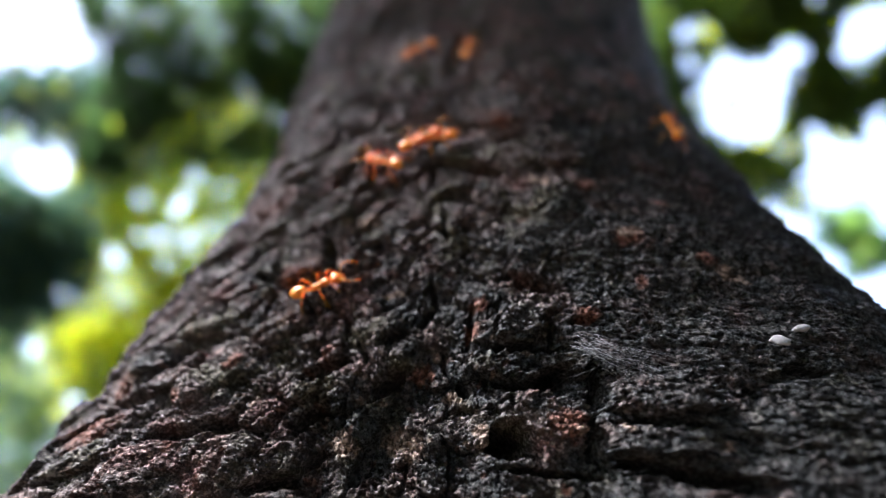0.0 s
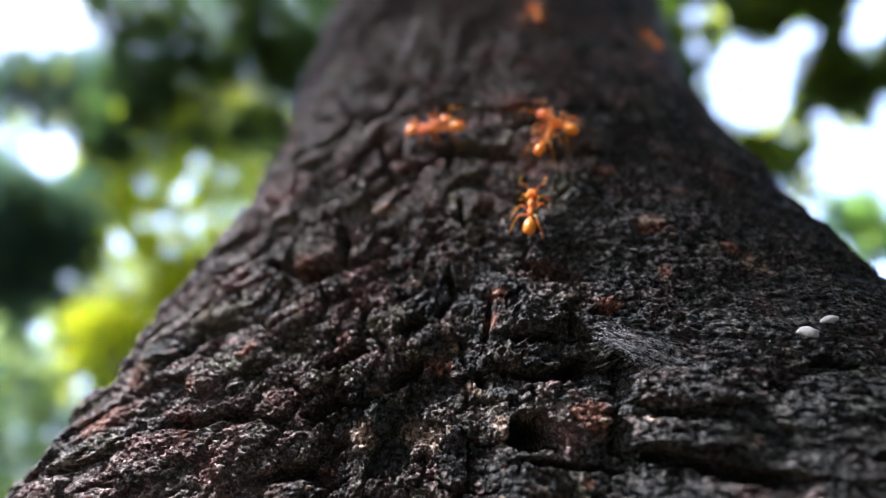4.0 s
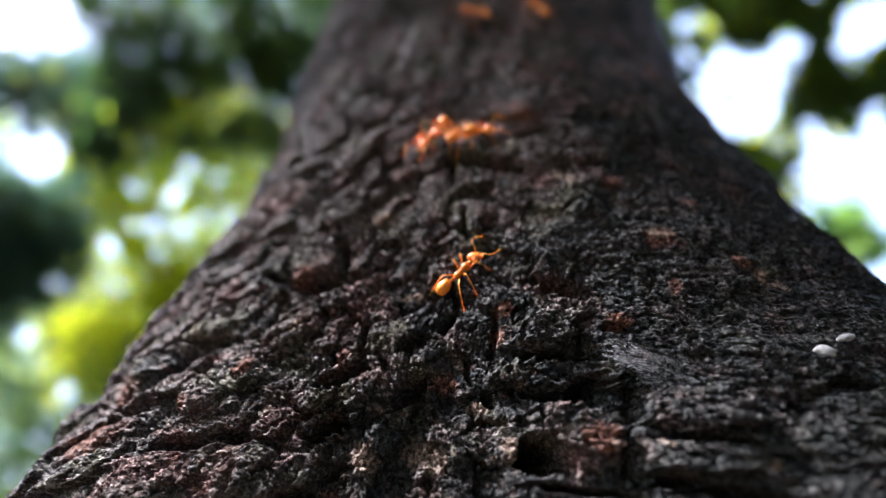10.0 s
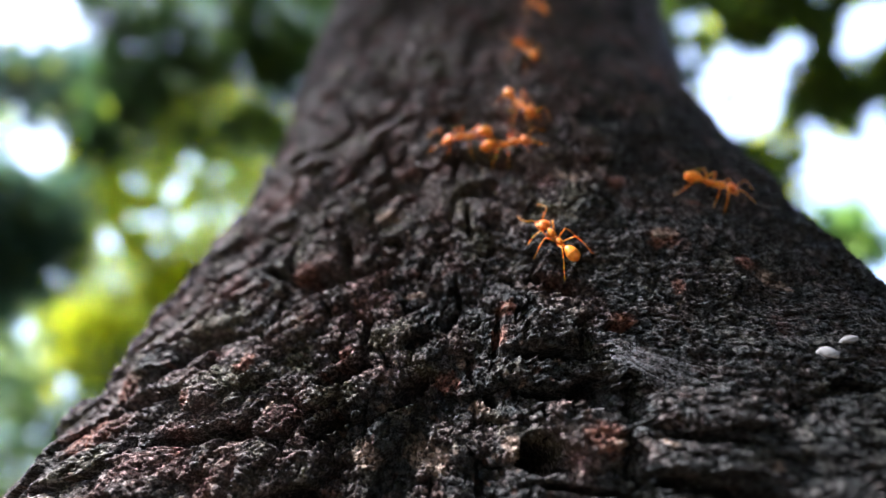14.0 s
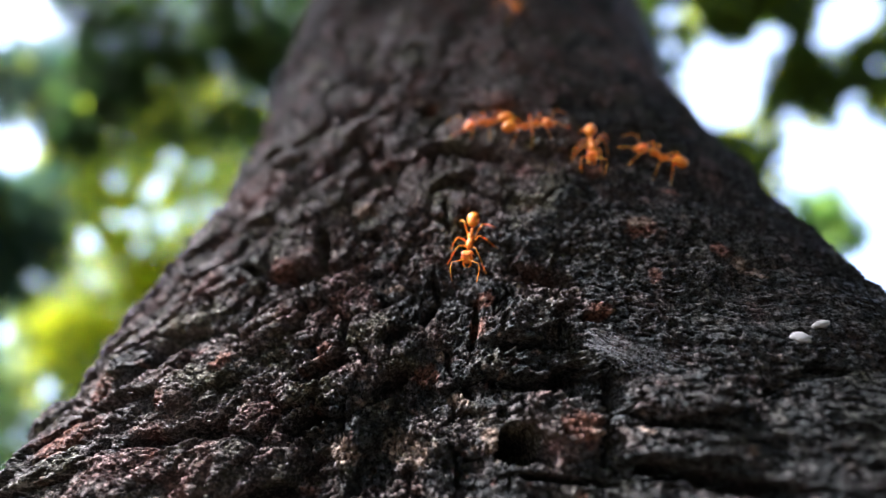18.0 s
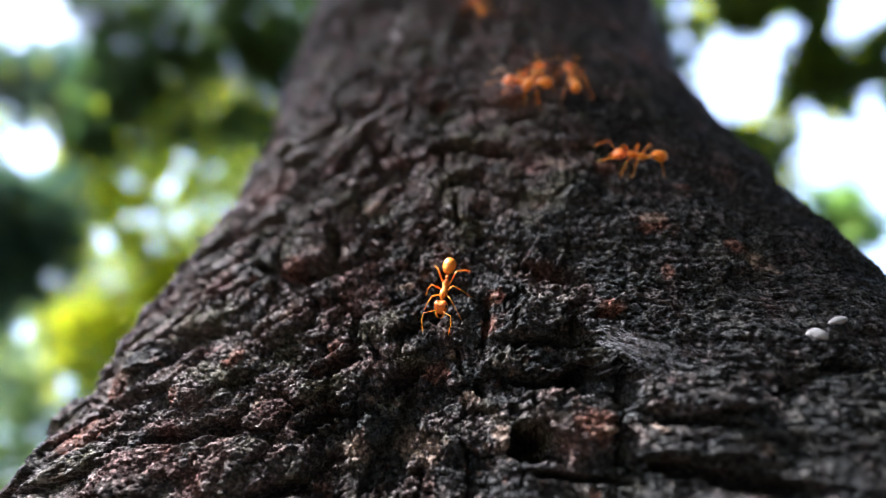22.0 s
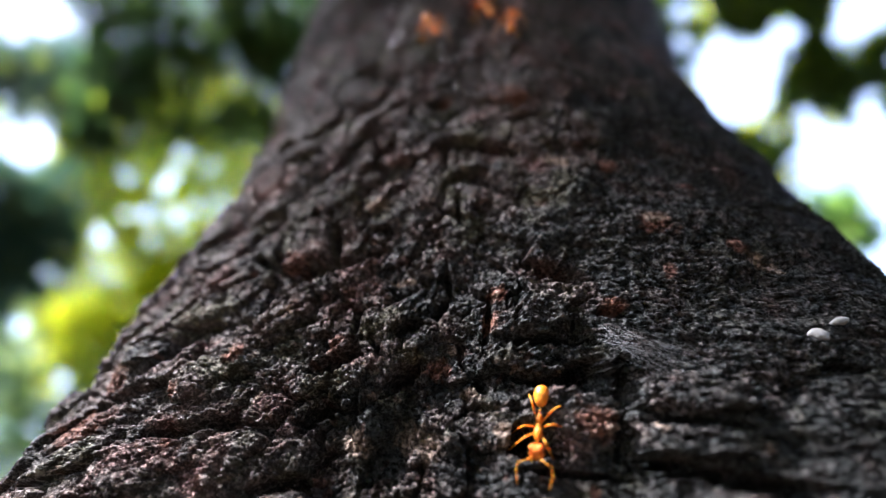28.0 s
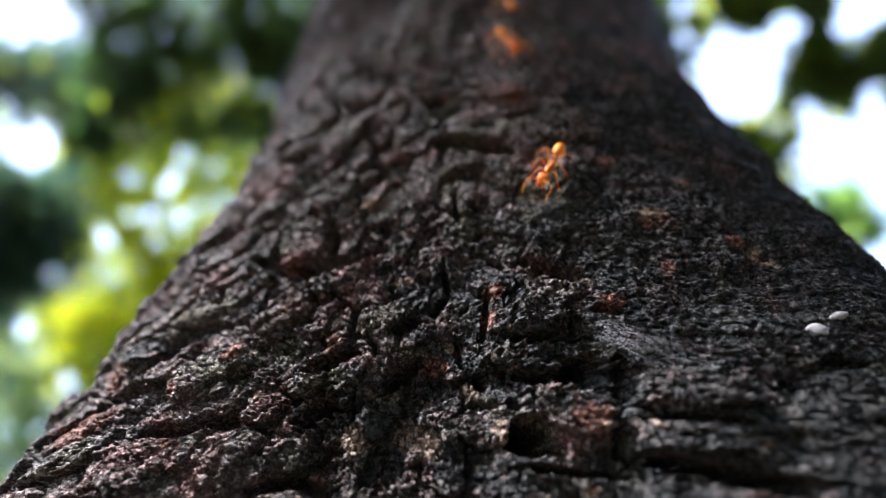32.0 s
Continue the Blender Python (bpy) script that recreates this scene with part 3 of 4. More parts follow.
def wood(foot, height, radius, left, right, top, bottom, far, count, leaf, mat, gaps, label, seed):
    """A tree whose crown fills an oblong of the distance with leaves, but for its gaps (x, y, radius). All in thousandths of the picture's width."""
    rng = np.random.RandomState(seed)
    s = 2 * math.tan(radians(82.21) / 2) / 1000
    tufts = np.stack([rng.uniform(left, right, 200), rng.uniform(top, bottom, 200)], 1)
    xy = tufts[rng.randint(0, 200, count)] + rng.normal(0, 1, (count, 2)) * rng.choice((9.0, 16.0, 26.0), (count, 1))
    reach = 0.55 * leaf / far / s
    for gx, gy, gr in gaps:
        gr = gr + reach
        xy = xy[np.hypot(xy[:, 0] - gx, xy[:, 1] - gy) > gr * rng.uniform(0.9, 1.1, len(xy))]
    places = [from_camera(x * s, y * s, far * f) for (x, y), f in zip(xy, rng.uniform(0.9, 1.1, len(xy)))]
    root = tagged(new("tree"), label, "tree")
    root.location, foot = foot, Vector(foot)
    v, f = [], []
    limb(v, f, (0, 0, -0.05), (0, 0, height), radius, radius * 0.45, 10)
    mesh_object("trunk", v, f, FAR_BARK).parent = root
    for k in range(0, len(places), max(1, len(places) // 9)):
        v, f = [], []
        limb(v, f, (0, 0, height * rng.uniform(0.5, 0.98)), places[k] - foot, radius * 0.25, radius * 0.05)
        mesh_object("limb", v, f, FAR_BARK).parent = root
    mesh_object("crown", *leaves([p - foot for p in places], [0.02] * len(places), [1] * len(places), leaf, rng), mat, False).parent = root
    return root


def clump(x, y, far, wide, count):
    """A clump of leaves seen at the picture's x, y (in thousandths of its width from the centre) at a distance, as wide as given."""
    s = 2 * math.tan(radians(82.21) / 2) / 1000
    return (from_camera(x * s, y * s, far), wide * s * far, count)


def crown_ring(angles, lows, fars, spread, count):
    """Clumps round about: degrees from north, clockwise, elevations in degrees and distances."""
    return [(Vector((math.sin(radians(z)) * math.cos(radians(e)), math.cos(radians(z)) * math.cos(radians(e)), math.sin(radians(e)))) * d + Vector((0, 0, 1)), spread, count)
            for z, e, d in itertools.product(angles, lows, fars)]


# the boughs of the tree itself, overhead; out of view, added to dim the sky light
boughs = leaves([c[0] for c in crown_ring(range(0, 360, 30), (83, 88), (2.2, 3.0), 0.3, 1)], [0.12] * 48, [420] * 48, 0.07, np.random.RandomState(8))
mesh_object("crown", *boughs, LEAF_DARK, False).parent = tree
boughs = leaves([c[0] for c in crown_ring(range(108, 235, 14), (56, 68), (2.6,), 0.3, 1)], [0.24] * 20, [560] * 20, 0.15, np.random.RandomState(18))
mesh_object("crown", *boughs, LEAF_DARK, False).parent = tree
# an unseen low bough and its limb, added to keep the sun off the upper trunk
shade = [sun_way * (0.40 + 0.02 * (k % 3)) + Vector((0.0175 + 0.0155 * row, -0.10 + 0.015 * k, 1.0675 + 0.013 * row)) for k in range(9) for row in range(-2 if k > 4 else 0, 6)]
boughs = leaves(shade, [0.007] * len(shade), [16] * len(shade), 0.026, np.random.RandomState(28))
mesh_object("crown", *boughs, LEAF_DARK, False).parent = tree
v, f = [], []
limb(v, f, (-0.05, 0.0, 1.9), tuple(shade[27]), 0.012, 0.004)
mesh_object("limb", v, f, FAR_BARK).parent = tree
for turn in range(0, 360, 45):
    v, f = [], []
    limb(v, f, (0, 0, 2.4 + turn / 400), (1.1 * math.sin(radians(turn)), 1.1 * math.cos(radians(turn)), 3.5), 0.03, 0.008)
    mesh_object("limb", v, f, FAR_BARK).parent = tree

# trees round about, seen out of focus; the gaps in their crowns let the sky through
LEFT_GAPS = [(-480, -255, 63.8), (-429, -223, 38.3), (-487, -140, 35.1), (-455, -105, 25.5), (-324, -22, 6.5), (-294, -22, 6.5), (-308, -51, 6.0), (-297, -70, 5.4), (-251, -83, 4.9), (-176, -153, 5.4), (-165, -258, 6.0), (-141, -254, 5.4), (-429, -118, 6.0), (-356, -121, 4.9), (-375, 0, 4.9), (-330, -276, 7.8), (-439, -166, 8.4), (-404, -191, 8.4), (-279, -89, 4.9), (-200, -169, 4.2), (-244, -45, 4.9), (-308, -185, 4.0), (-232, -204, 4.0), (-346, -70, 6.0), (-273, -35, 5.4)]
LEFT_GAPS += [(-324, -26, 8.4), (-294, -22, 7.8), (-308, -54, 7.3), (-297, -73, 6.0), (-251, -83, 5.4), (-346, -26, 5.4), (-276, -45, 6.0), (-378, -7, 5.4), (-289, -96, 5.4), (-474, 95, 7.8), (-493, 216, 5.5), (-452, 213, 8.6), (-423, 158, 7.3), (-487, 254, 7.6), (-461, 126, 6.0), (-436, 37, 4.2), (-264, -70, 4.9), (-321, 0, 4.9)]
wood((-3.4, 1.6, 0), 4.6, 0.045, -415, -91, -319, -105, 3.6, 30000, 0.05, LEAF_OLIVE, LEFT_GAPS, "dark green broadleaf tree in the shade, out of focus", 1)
wood((-5.0, 2.6, 0), 5.0, 0.045, -423, -193, -172, 152, 5.2, 46000, 0.055, LEAF_SUNLIT, LEFT_GAPS, "sunlit yellow-green broadleaf tree, out of focus", 2)
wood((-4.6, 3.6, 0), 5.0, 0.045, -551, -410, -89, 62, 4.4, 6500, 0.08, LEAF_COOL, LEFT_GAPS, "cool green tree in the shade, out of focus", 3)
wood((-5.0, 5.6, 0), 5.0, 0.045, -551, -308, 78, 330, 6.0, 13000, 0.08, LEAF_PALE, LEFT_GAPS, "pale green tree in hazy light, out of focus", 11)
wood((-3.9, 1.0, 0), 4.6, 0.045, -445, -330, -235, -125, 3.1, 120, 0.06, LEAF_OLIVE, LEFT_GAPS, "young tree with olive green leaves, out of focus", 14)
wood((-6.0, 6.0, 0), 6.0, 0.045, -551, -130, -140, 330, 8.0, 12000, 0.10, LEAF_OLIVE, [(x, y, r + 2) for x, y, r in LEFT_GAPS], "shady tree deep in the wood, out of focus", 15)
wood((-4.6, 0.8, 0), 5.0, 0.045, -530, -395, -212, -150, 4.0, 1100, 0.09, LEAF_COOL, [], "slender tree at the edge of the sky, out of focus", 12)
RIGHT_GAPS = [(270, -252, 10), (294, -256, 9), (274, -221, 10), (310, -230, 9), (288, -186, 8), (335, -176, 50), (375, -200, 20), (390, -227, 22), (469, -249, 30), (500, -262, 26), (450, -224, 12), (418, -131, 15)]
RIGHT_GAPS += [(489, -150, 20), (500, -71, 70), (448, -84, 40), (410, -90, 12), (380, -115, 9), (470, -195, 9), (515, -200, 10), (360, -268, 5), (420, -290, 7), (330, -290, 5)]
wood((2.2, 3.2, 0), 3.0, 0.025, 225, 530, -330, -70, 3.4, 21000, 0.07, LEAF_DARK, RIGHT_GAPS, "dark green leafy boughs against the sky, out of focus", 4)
wood((4.4, 0.2, 0), 3.4, 0.025, 300, 530, -330, -90, 4.6, 6000, 0.09, LEAF_SUNLIT, RIGHT_GAPS, "olive green tree behind dark boughs, out of focus", 13)
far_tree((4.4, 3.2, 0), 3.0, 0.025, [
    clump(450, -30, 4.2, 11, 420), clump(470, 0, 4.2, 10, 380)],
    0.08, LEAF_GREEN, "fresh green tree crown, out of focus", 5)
# woods behind the camera and beyond the trunk, unseen, added to block sky light
far_tree((-1.5, -6.0, 0), 6.0, 0.16, crown_ring((165, 180, 195, 210, 222), (15, 32, 50), (5.0,), 0.7, 850), 0.16, LEAF_DARK, "shady broadleaf tree at the clearing's edge", 6)
far_tree((3.5, -5.0, 0), 6.0, 0.16, crown_ring((118, 132, 147), (15, 32, 50), (5.0,), 0.7, 1100), 0.16, LEAF_DARK, "shady broadleaf tree at the clearing's edge", 7)
far_tree((-5.0, -2.6, 0), 6.0, 0.16, crown_ring((245,), (8, 22), (5.5,), 0.6, 500), 0.16, LEAF_COOL, "shady broadleaf tree at the clearing's edge", 8)
far_tree((0.5, 6.0, 0), 6.0, 0.16, crown_ring((-25, 0, 25), (15, 35, 55), (5.5,), 0.7, 600), 0.16, LEAF_DARK, "shady broadleaf tree at the clearing's edge", 9)
far_tree((5.0, -2.0, 0), 6.0, 0.16, crown_ring((91, 101, 112), (10, 26, 42), (4.5,), 0.42, 900) + crown_ring((112,), (58,), (4.5,), 0.42, 900), 0.16, LEAF_COOL, "shady broadleaf tree at the clearing's edge", 10)
# undergrowth all round, below the view, added to cut light from the horizon
for n, turn in enumerate(range(10, 370, 30)):
    foot = (4.5 * math.sin(radians(turn)), 4.5 * math.cos(radians(turn)), 0)
    far_tree(foot, 1.0, 0.03, crown_ring((turn - 8, turn + 8), (-5, 4, 12), (4.5,), 0.27, 420), 0.12, LEAF_COOL, "dense green shrub on the forest floor", 30 + n, "shrub")



# ---- small things on the bark ----
def chip(a, z, wide, high, turn):
    """A thin white flake that lies on the bark."""
    bm = bmesh.new()
    rng = random.Random(int(a * 10))
    ring = []
    for k in range(18):
        t = 2 * math.pi * k / 18
        r = rng.uniform(0.85, 1.1)
        ring.append((wide * r * math.cos(t) * MM_TRUE, high * r * math.sin(t) * MM_TRUE))
    top = [bm.verts.new((x * 0.9, y * 0.9, 0.0002 + rng.uniform(0, 0.0001))) for x, y in ring]
    rim = [bm.verts.new((x, y, 0.0001)) for x, y in ring]
    low = [bm.verts.new((x, y, -0.0012)) for x, y in ring]
    mid = bm.verts.new((0, 0, 0.0003))
    for k in range(18):
        n = (k + 1) % 18
        bm.faces.new((mid, top[k], top[n]))
        bm.faces.new((top[k], rim[k], rim[n], top[n]))
        bm.faces.new((rim[k], low[k], low[n], rim[n]))
    me = bpy.data.meshes.new("flake")
    bm.to_mesh(me)
    bm.free()
    me.materials.append(CHALK)
    me.shade_smooth()
    ob = tagged(new("flake", me), "small chalky white flake stuck to the dark bark", "flake", "white flakes on the bark")
    ob.matrix_world = on_bark(a, z, turn, 0.0001)


MM_TRUE = 0.001
chip(29.6, 1.0260, 1.10, 0.62, 10)
chip(31.7, 1.0280, 1.20, 0.38, -15)


def silk(rows):
    """A web of fine silk over the bark: threads between places (degrees, metres), each a thin tube."""
    web = tagged(new("spider_silk"), "faint grey spider silk stretched over the bark", "silk")
    for n, (a0, z0, a1, z1) in enumerate(rows):
        bm, rise = bmesh.new(), 0.0004 + 0.0008 * rng.random()
        pts = [on_bark(a0 + (a1 - a0) * k / 6, z0 + (z1 - z0) * k / 6, 0, rise + 0.0003 * rng.random()).translation for k in range(7)]
        tube(bm, pts, [0.0000045] * 7, 4)
        part("thread", bm, SILK, web)
    return web


# ---- ants ----
def ball(bm, centre, size, tilt=0.0, segments=14, taper=0.0):
    """An egg-shaped lump: half sizes, tilt about x in degrees, taper towards the front."""
    made = bmesh.ops.create_uvsphere(bm, u_segments=segments, v_segments=segments - 4, radius=1.0, matrix=pose(0, 0, 0, 90, 0, 0))
    m = pose(*centre, tilt) @ Matrix.Diagonal((*size, 1))
    for v in made["verts"]:
        k = 1 - taper * v.co.y
        v.co = m @ Vector((v.co.x * k, v.co.y, v.co.z * k))
    return made["verts"]


def tube(bm, points, radii, sides=7):
    loops = []
    for n, p in enumerate(points):
        p = Vector(p)
        d = (Vector(points[min(n + 1, len(points) - 1)]) - Vector(points[max(n - 1, 0)])).to_track_quat("Z", "Y")
        loops.append([bm.verts.new(p + d @ Vector((radii[n] * math.cos(2 * math.pi * k / sides), radii[n] * math.sin(2 * math.pi * k / sides), 0))) for k in range(sides)])
    for p, q in zip(loops, loops[1:]):
        for k in range(sides):
            bm.faces.new((p[k], p[(k + 1) % sides], q[(k + 1) % sides], q[k]))
    bm.faces.new(loops[0][::-1]), bm.faces.new(loops[-1])


MM = 0.00083
# foot of each leg from its hip, in millimetres: side, ahead; hip: ahead; step group
LEGS = [(2.5, 2.7, 1.05, 0), (3.2, 0.1, 0.35, 1), (2.7, -3.9, -0.35, 0), (-2.5, 2.7, 1.05, 1), (-3.2, 0.1, 0.35, 0), (-2.7, -3.9, -0.35, 1)]


def build_ant():
    ant = tagged(new("weaver_ant"), "slender orange weaver ant walking on dark tree bark", "ant", "weaver ants on the trunk")
    up = 2.0
    bm = bmesh.new()
    ball(bm, (0, 1.25, up + 0.25), (0.52, 0.88, 0.54), 8, 14, 0.12)
    ball(bm, (0, 0.45, up + 0.10), (0.36, 0.58, 0.38), -10, 12)
    ball(bm, (0, -0.42, up + 0.02), (0.47, 0.75, 0.48), -6, 14, -0.1)
    tube(bm, [(0, 1.8, up + 0.32), (0, 2.1, up + 0.34), (0, 2.4, up + 0.34)], [0.22, 0.17, 0.2])
    bmesh.ops.scale(bm, vec=(MM, MM, MM), verts=bm.verts)
    part("thorax", bm, ANT_BODY, ant)
    bm = bmesh.new()
    ball(bm, (0, -1.45, up - 0.02), (0.24, 0.42, 0.34), 0, 12)
    tube(bm, [(0, -1.0, up - 0.05), (0, -1.4, up - 0.1), (0, -1.95, up)], [0.16, 0.17, 0.15])
    bmesh.ops.scale(bm, vec=(MM, MM, MM), verts=bm.verts)
    part("petiole", bm, ANT_BODY, ant, "narrow waist")
    bm = bmesh.new()
    for v in ball(bm, (0, 0, 0), (0.92, 1.36, 0.88), 0, 26, 0.14):
        ring = math.cos(v.co.y * 7.2)
        v.co = Vector((v.co.x * (1 + 0.022 * ring), v.co.y, v.co.z * (1 + 0.022 * ring)))
    bmesh.ops.transform(bm, matrix=pose(0, -3.15, up + 0.25, 10), verts=bm.verts)
    bmesh.ops.scale(bm, vec=(MM, MM, MM), verts=bm.verts)
    part("gaster", bm, ANT_GASTER, ant, "plump amber abdomen with faint bands")
    bm = bmesh.new()
    for v in ball(bm, (0, 0, 0), (0.98, 1.02, 0.70), 0, 20, 0.10):
        if v.co.y < -0.4:
            v.co.y += 0.25 * max(0, 1 - abs(v.co.x) / 0.5)
    bmesh.ops.transform(bm, matrix=pose(0, 3.15, up + 0.15, -28), verts=bm.verts)
    bmesh.ops.scale(bm, vec=(MM, MM, MM), verts=bm.verts)
    head = part("head", bm, ANT_HEAD, ant, "rounded orange-red head")
    for s in (1, -1):
        bm = bmesh.new()
        ball(bm, (s * 0.82, 3.15, up + 0.44), (0.16, 0.24, 0.2), -20, 10)
        bmesh.ops.scale(bm, vec=(MM, MM, MM), verts=bm.verts)
        part("eye", bm, ANT_EYE, head, "small black eye")
        bm = bmesh.new()
        tube(bm, [(s * 0.45, 3.75, up - 0.1), (s * 0.55, 4.1, up - 0.32), (s * 0.30, 4.45, up - 0.5), (s * 0.02, 4.55, up - 0.55)], [0.2, 0.17, 0.11, 0.03])
        bmesh.ops.scale(bm, vec=(MM, MM, MM), verts=bm.verts)
        part("mandible", bm, ANT_BODY, head)
        bm = bmesh.new()
        tube(bm, [(s * 0.3, 3.75, up + 0.35), (s * 1.1, 4.35, up + 0.95), (s * 1.9, 4.7, up + 1.1), (s * 2.05, 5.5, up + 0.75), (s * 1.9, 6.4, up + 0.25), (s * 1.75, 7.0, up - 0.2)],
             [0.075, 0.055, 0.055, 0.05, 0.055, 0.04], 6)
        bmesh.ops.scale(bm, vec=(MM, MM, MM), verts=bm.verts)
        part("antenna", bm, ANT_LEG, head)
    for side, ahead, hip, _ in LEGS:
        s = 1 if side > 0 else -1
        bm = bmesh.new()
        low, out = -(up - 0.25) - 0.9, Vector((side, ahead, 0))
        knee, ankle = out * 0.42 + Vector((0, 0, 1.35)), out * 0.86 + Vector((0, 0, low + 1.0))
        tube(bm, [(0, 0, 0), out * 0.06 + Vector((0, 0, -0.12)), out * 0.16 + Vector((0, 0, 0.35)), out * 0.30 + Vector((0, 0, 0.95)), knee, out * 0.55 + Vector((0, 0, 0.75)),
                  out * 0.72 + Vector((0, 0, -0.3)), ankle, out * 0.95 + Vector((0, 0, low + 0.3)), out * 1.04 + Vector((0, 0, low + 0.05))],
             [0.14, 0.12, 0.11, 0.11, 0.08, 0.08, 0.07, 0.055, 0.045, 0.04], 6)
        bmesh.ops.scale(bm, vec=(MM, MM, MM), verts=bm.verts)
        leg = part("leg", bm, ANT_LEG, ant)
        leg.location = (s * 0.3 * MM, hip * MM, (up - 0.2) * MM)
    return ant


rng = random.Random(4)
silk([(rng.uniform(13.0, 15.5), rng.uniform(1.0236, 1.0256), rng.uniform(16.5, 22.0), rng.uniform(1.0200, 1.0236)) for _ in range(40)])

climber = build_ant()
follower, rover, returner, traverser, descender, early_climber, early_leader, greeter, joiner, visitor = (copy_thing(climber, Matrix.Identity(4)) for _ in range(10))


def crawl(ant, rows):
    """Walk an ant along its rows (seconds, degrees round, metres up, heading); its legs step in two sets of three while it moves on."""
    a, z = np.array([r[1] for r in rows]), np.array([r[2] for r in rows])
    spots = bark_relief(np.radians(a)[:, None] + REST_A, z[:, None] + REST_Z)[0]
    rise = 0.001 * (0.5 * spots.mean(1) + 0.5 * spots.max(1) - 2.2)
    rows = [(r[0], on_bark(*r[1:], h)) for r, h in zip(rows, rise)]
    walk(ant, rows)
    legs = [o for o in ant.children if o.name.split(".")[0] == "leg"]
    way = [0.0]
    for (_, p), (_, q) in zip(rows, rows[1:]):
        way.append(way[-1] + (q.translation - p.translation).length)
    ticks = np.arange(0, 32.01, 0.1)
    gone = np.interp(ticks, [t for t, _ in rows], way)
    for leg in legs:
        x, y, z = leg.location
        side, ahead, hip, group = min(LEGS, key=lambda g: abs(g[2] * MM - y) + (0 if g[0] * x > 0 else 1))
        s, keys, kept = (1 if side > 0 else -1), [], None
        for t, d in zip(ticks, gone):
            phase = 2 * math.pi * (d / 0.0085) + math.pi * group
            swing, raise_up = 15 * math.sin(phase), 9 * max(0, math.cos(phase))
            now = (round(swing, 1), round(raise_up, 1))
            if now != kept or t in (0.0, 32.0):
                keys.append((float(t), pose(x, y, z, 0, -s * raise_up, s * swing)))
            kept = now
        if keys[-1][0] < 32.0:
            keys.append((32.0, keys[-1][1]))
        walk(leg, keys)


